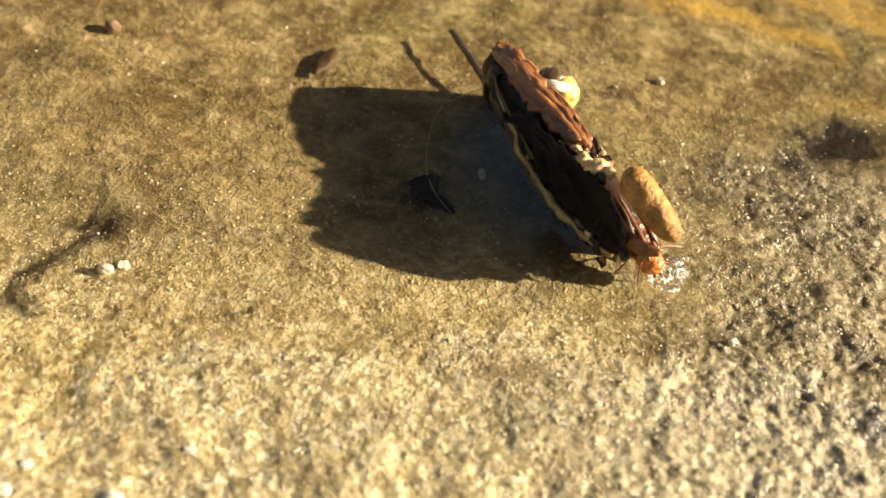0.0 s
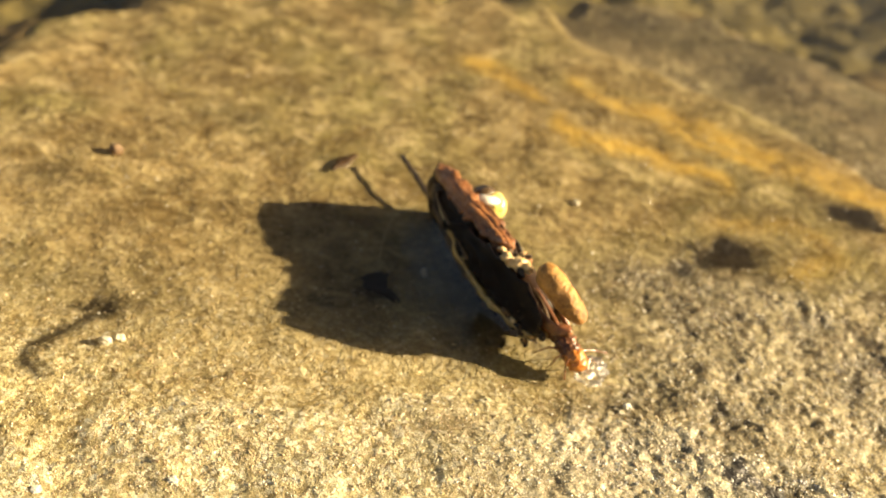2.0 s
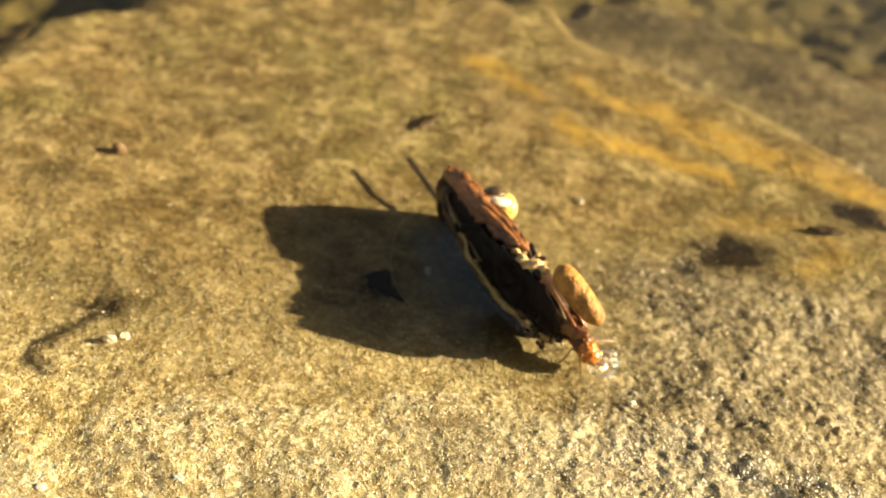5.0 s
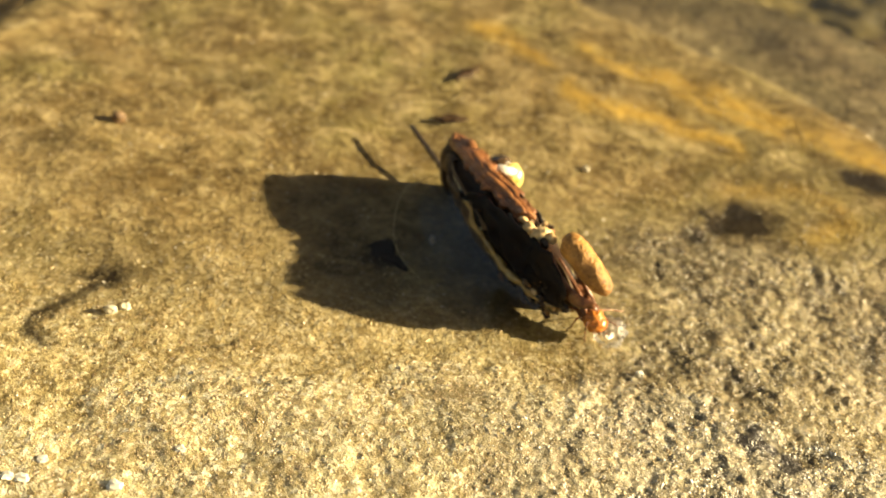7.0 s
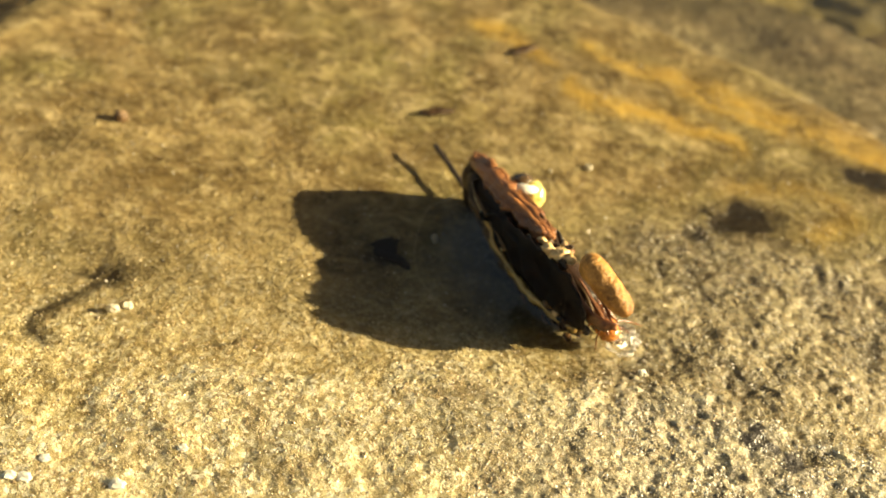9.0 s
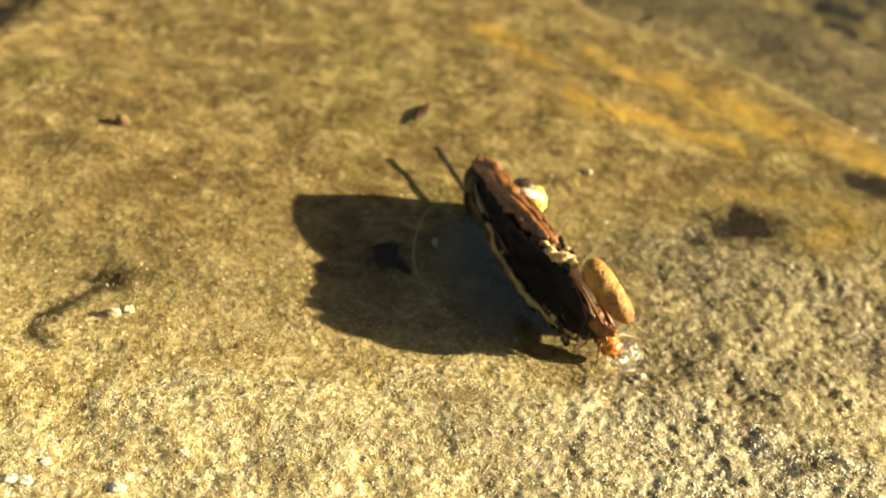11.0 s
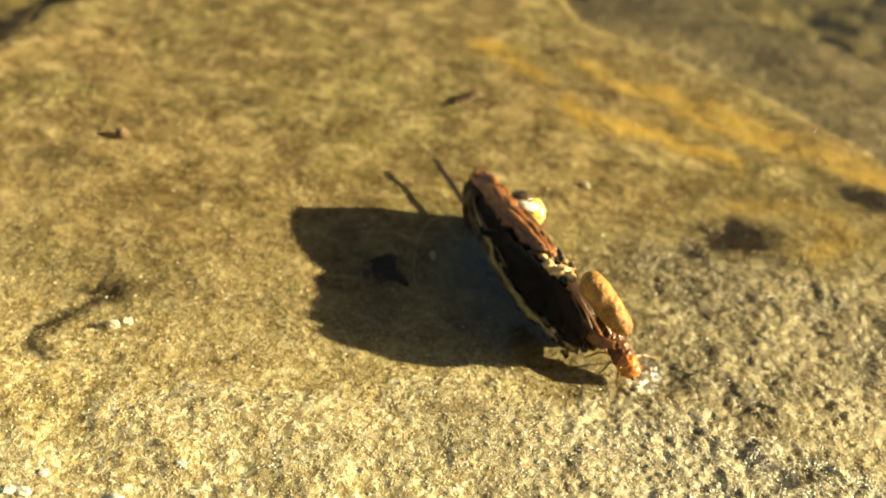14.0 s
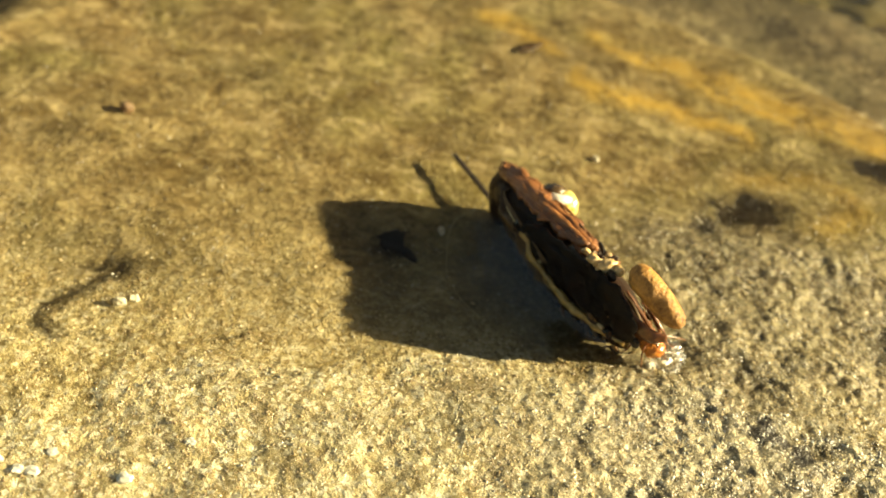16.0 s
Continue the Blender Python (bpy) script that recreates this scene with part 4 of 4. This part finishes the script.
for k, (x, y, s) in enumerate(((0.09, 3.97, 0.05), (-0.38, 3.75, 0.02), (1.0, 0.42, 0.045))):
    lump("quartz_grain", x, y, (s, s, s), WHITE, "tiny white quartz grain lying on the rock", "grain", "white grains", 0.5, 30 + k, lift=0.3)
lump("pebble", -5.94, 3.10, (0.085, 0.085, 0.085), RED_STONE, "small reddish brown pebble under the water", "pebble", "", 0.25, 40, (0, 0, 30), 3, True)

lump("quartz_grain", -1.53, 1.97, (0.035, 0.085, 0.03), WHITE, "tiny white quartz grain lying on the rock", "grain", "white grains", 0.3, 36, (0, 0, 12))

# a dark scrap of leaf lying on the rock
scrap = part("leaf_scrap", sheet([(-0.24, -0.09, 0), (-0.06, -0.15, 0.01), (0.12, -0.11, 0), (0.36, -0.07, 0)], [(-0.22, 0.12, 0), (-0.05, 0.15, 0.01), (0.10, 0.05, 0.005), (0.35, -0.03, 0)], 0.03, 40, 14, (0, 0, 0.02), 0.035, 4, 0.5), ROTTEN)
tagged(scrap, "dark brown rotted leaf scrap lying on the rock", "leaf")
scrap.matrix_world = pose(-1.97 * C, 1.56 * C, (ground_z(-1.97, 1.56) + 0.03) * C, 0, 0, -28)

# sand grains bound to the rock where it stands out of the water
def sand(count, x0, x1, y0, y1, lo, hi, seed, squat, sparse, fine, wet=False):
    """Crusting grains; fine ones have eight faces, coarse ones twenty."""
    r = np.random.RandomState(seed)
    x, y = r.uniform(x0, x1, count), r.uniform(y0, y1, count)
    dry, grey, rust, algae_shade = masks(x, y)
    keep = r.rand(count) < np.clip(sparse + 0.9 * np.maximum(dry ** 1.6, 0.55 * grey), 0, 1) * (1 - 0.97 * algae_shade ** 1.5)
    if wet:
        # pale grit crowds at the right to imitate the sun's glare there
        keep = r.rand(count) < (sparse + 0.9 * grey * smooth(-0.5, 0.5, value_noise(x, y, 0.22, 41) + 0.5 * value_noise(x, y, 0.09, 42)) + 0.7 * spot(x, y, 3.7, 0.7, 0.7, 0.9)) * (1 - beyond_crest(x, y))
    x, y = x[keep], y[keep]
    count = len(x)
    if fine:
        shape = np.array([(1, 0, 0), (-1, 0, 0), (0, 1, 0), (0, -1, 0), (0, 0, 1), (0, 0, -1)], float)
        tri = np.array([(0, 2, 4), (2, 1, 4), (1, 3, 4), (3, 0, 4), (2, 0, 5), (1, 2, 5), (3, 1, 5), (0, 3, 5)])
    else:
        g = (1 + 5 ** 0.5) / 2
        shape = np.array([(-1, g, 0), (1, g, 0), (-1, -g, 0), (1, -g, 0), (0, -1, g), (0, 1, g), (0, -1, -g), (0, 1, -g), (g, 0, -1), (g, 0, 1), (-g, 0, -1), (-g, 0, 1)]) / (1 + g * g) ** 0.5
        tri = np.array([(0, 11, 5), (0, 5, 1), (0, 1, 7), (0, 7, 10), (0, 10, 11), (1, 5, 9), (5, 11, 4), (11, 10, 2), (10, 7, 6), (7, 1, 8), (3, 9, 4), (3, 4, 2), (3, 2, 6), (3, 6, 8), (3, 8, 9), (4, 9, 5), (2, 4, 11), (6, 2, 10), (8, 6, 7), (9, 8, 1)])
    corners = len(shape)
    size = lo + (hi - lo) * r.rand(count) ** 2.2
    pts = shape[None] * (1 + 0.8 * (r.rand(count, corners, 1) - 0.5)) * (size[:, None] * (0.7 + 0.7 * r.rand(count, 3)) * (1.0, 1.0, squat))[:, None, :]
    turn = r.rand(count) * 6.283
    lean = 0.5 * (r.rand(count, 2) - 0.5)
    c, s_ = np.cos(turn)[:, None], np.sin(turn)[:, None]
    px, py = pts[:, :, 0] * c - pts[:, :, 1] * s_, pts[:, :, 0] * s_ + pts[:, :, 1] * c
    pz = pts[:, :, 2] + px * lean[:, :1] + py * lean[:, 1:]
    z = rock_height(x, y) - size * 0.24
    co = np.stack([px + x[:, None], py + y[:, None], pz + z[:, None]], -1).reshape(-1, 3) * C
    faces = (tri[None] + (np.arange(count) * corners)[:, None, None]).reshape(-1, 3)
    me = bpy.data.meshes.new("sand_grains")
    me.vertices.add(len(co))
    me.vertices.foreach_set("co", co.ravel())
    me.loops.add(faces.size)
    me.loops.foreach_set("vertex_index", faces.ravel())
    me.polygons.add(len(faces))
    me.polygons.foreach_set("loop_start", np.arange(len(faces)) * 3)
    me.update(calc_edges=True)
    me.materials.append(GLINT_GRIT if wet else SAND)
    if wet:
        return tagged(new("glint_grit", me), "added pale wet grit, its whiteness imitating sun glints on the rock", "grit", kind="stuff")
    return tagged(new("sand_grains", me), "fine cream and brown sand crusting the rock" if fine else "coarse cream and brown sand grains crusting the rock", "sand", kind="stuff")


sand(160000, -7.5, 4.6, -3.6, 4.2, 0.006, 0.014, 3, 0.7, 0.08, True)
sand(22000, -7.5, 4.6, -3.6, 6.5, 0.009, 0.021, 6, 0.55, 0.07, False)
sand(90000, -7.5, 4.8, -3.6, 7.0, 0.008, 0.021, 9, 0.75, 0.06, True, True)

# stones in the deeper water behind the boulder
for k, (x, y, s) in enumerate(((-11.0, 9.0, 1.2), (-12.8, 7.0, 1.0), (-9.2, 12.2, 1.3), (-5.0, 13.0, 1.2), (-1.8, 14.0, 1.1), (2.2, 14.6, 1.2), (6.0, 13.4, 1.2), (9.0, 12.0, 1.1))):
    ob = lump("bed_stone", x, y, (s, s * 0.8, s * 0.4), STONE, "rounded dark brown stone on the stream bed", "stone", "bed stones", 0.5, 50 + k, (0, 0, 40 * k), 3, True)
    ob.location.z = (-3.0 + s * 0.2) * C


def build_fragment(name, size):
    return tagged(part(name, sheet([(-size, -0.03, 0), (0, -0.10, 0.01), (size, -0.02, 0)], [(-size, 0.03, 0), (0, 0.09, 0.01), (size, 0.02, 0)], 0.02, 16, 6, (0, 0, 0.02), 0.02, 8), DRIFTED), "dark brown leaf fragment drifting on the water", "leaf")


drift = build_fragment("leaf_fragment", 0.26)
drift_b = build_fragment("leaf_fragment", 0.24)

CASE = [
    (0, -0.63, 1.97, -0.03, 0.6, -1.1, -48.4),
    (0.5, -0.60, 1.97, -0.03, 1.4, -0.6, -47.6),
    (1, -0.62, 1.96, -0.02, 2.6, -0.2, -47.8),
    (1.5, -0.62, 1.97, -0.03, 1.2, -0.4, -48.3),
    (2, -0.60, 1.98, -0.02, 2.6, -0.3, -47.6),
    (2.5, -0.60, 1.97, -0.02, 2.3, -0.3, -47.7),
    (3, -0.51, 1.95, -0.02, 2.4, 0.0, -46.2),
    (3.5, -0.51, 1.94, -0.02, 1.3, 0.4, -46.0),
    (4, -0.49, 1.94, -0.02, 2.5, -0.2, -46.1),
    (6.5, -0.50, 1.91, -0.00, 0.9, 0.2, -46.0),
    (7, -0.50, 1.90, -0.00, -0.0, 0.0, -46.2),
    (7.5, -0.50, 1.91, -0.00, 0.4, 0.2, -45.9),
    (7.7, -0.50, 1.91, -0.00, 0.4, 0.2, -45.9),
    (8, -0.37, 2.05, -0.07, -22.0, 1.6, -49.1),
    (8.3, -0.37, 2.05, -0.07, -22.0, 1.6, -49.1),
    (8.5, -0.31, 1.84, -0.05, -8.9, -0.1, -47.4),
    (8.6, -0.22, 1.62, -0.02, 3.0, -1.9, -48.2),
    (9, -0.22, 1.62, -0.02, 3.0, -1.9, -48.2),
    (11.5, -0.24, 1.60, -0.02, -1.3, -0.9, -48.7),
    (12, -0.23, 1.60, -0.02, -0.7, -0.9, -48.6),
    (12.5, -0.21, 1.62, -0.03, 1.2, -1.1, -48.3),
    (13, -0.22, 1.62, -0.02, 0.7, -0.9, -48.3),
    (13.5, -0.22, 1.61, -0.02, 0.9, -0.8, -48.4),
    (14, -0.21, 1.62, -0.02, 0.9, -0.9, -48.3),
    (14.5, -0.16, 1.61, -0.02, -0.4, -0.8, -46.8),
    (15, 0.05, 1.50, -0.03, -2.6, -2.3, -44.8),
    (15.5, 0.12, 1.43, -0.05, -1.3, -1.9, -44.8),
    (16, 0.14, 1.39, -0.01, 0.2, -1.9, -44.4),
]
LARVA = [
    (0, 0.17, 1.03, 0.18, -48.4),
    (0.5, 0.18, 0.95, 0.18, -47.6),
    (1, 0.22, 0.87, 0.18, -47.8),
    (1.5, 0.30, 0.85, 0.18, -48.3),
    (2, 0.37, 0.78, 0.18, -47.6),
    (2.5, 0.37, 0.79, 0.18, -47.7),
    (3, 0.39, 0.85, 0.18, -46.2),
    (3.5, 0.39, 0.88, 0.18, -46.0),
    (4, 0.43, 0.89, 0.18, -46.1),
    (6.5, 0.45, 0.88, 0.18, -46.0),
    (7, 0.44, 0.90, 0.18, -46.2),
    (7.5, 0.45, 0.92, 0.18, -45.9),
    (7.7, 0.47, 0.92, 0.18, -45.9),
    (8, 0.53, 0.93, 0.18, -49.1),
    (8.3, 0.58, 0.87, 0.18, -49.1),
    (8.5, 0.59, 0.85, 0.18, -47.4),
    (8.6, 0.59, 0.84, 0.18, -48.2),
    (9, 0.56, 0.78, 0.18, -48.2),
    (11.5, 0.61, 0.61, 0.18, -48.7),
    (12, 0.65, 0.59, 0.18, -48.6),
    (12.5, 0.69, 0.59, 0.18, -48.3),
    (13, 0.72, 0.54, 0.18, -48.3),
    (13.5, 0.80, 0.55, 0.18, -48.4),
    (14, 0.83, 0.56, 0.18, -48.3),
    (14.5, 0.84, 0.59, 0.18, -46.8),
    (15, 0.95, 0.57, 0.18, -44.8),
    (15.5, 0.96, 0.59, 0.18, -44.8),
    (16, 0.96, 0.55, 0.18, -44.4),
]
DRIFT = [
    (0, -3.53, 3.20, 55),
    (0.5, -3.45, 3.38, 50),
    (1, -3.34, 3.44, 45),
    (1.5, -3.14, 3.74, 40),
    (2, -3.04, 3.83, 40),
    (2.5, -2.89, 4.14, 45),
    (3, -2.75, 4.40, 45),
    (3.5, -2.70, 4.49, 40),
    (4, -2.54, 4.69, 45),
    (6.5, -1.91, 5.73, 35),
    (7, -1.83, 5.75, 35),
    (7.5, -1.78, 5.83, 30),
    (8, -1.47, 6.20, 25),
    (8.5, -1.30, 6.34, 25),
    (9, -1.16, 6.68, 25),
    (11.5, 1.20, 9.60, 30),
    (16, 5.00, 13.00, 40),
]
DRIFT_B = [
    (0, 9.00, 3.00, 0),
    (4.2, 6.00, 4.20, -20),
    (6.5, -1.61, 4.59, -20),
    (7, -1.81, 4.50, -10),
    (7.5, -1.99, 4.47, -5),
    (8, -2.08, 4.58, 0),
    (8.5, -1.97, 4.61, 0),
    (9, -2.06, 4.59, 0),
    (11.5, -2.31, 4.61, 60),
    (12, -2.32, 4.73, 50),
    (12.5, -2.12, 4.97, 45),
    (13, -2.02, 5.16, 40),
    (13.5, -1.91, 5.34, 35),
    (14, -1.83, 5.55, 30),
    (14.5, -1.73, 5.70, 30),
    (15, -1.53, 5.99, 30),
    (15.5, -1.30, 6.58, 25),
    (16, -1.14, 6.46, 25),
]


def motions():
    walk(larva_case, [(t, pose(x * C, y * C, z * C, rx, ry, rz)) for t, x, y, z, rx, ry, rz in CASE])
    walk(larva, [(t, pose(x * C, y * C, z * C, 0, 6, rz)) for t, x, y, z, rz in LARVA])
    walk(droplet, [(t, pose(x * C, y * C, (z - 0.06) * C, 0, 0, rz)) for t, x, y, z, rz in LARVA])
    legs = [o for o in larva.children if o.name.startswith("leg")]
    for k, leg in enumerate(legs):
        walk(leg, [(i * 0.8, pose(0, 0, 0, 0, 0, 8 * math.sin(2.1 * i + 1.7 * k))) for i in range(21)])
    walk(film, [(t, pose(x * C, y * C, 0, 0, 0, rz)) for t, x, y, z, rx, ry, rz in CASE])
    for piece, rows in ((drift, DRIFT), (drift_b, DRIFT_B)):
        walk(piece, [(t, pose(x * C, y * C, (max(ground_z(x, y), -0.4) + 0.035) * C, 0, 0, rz + 25)) for t, x, y, rz in rows])


motions()
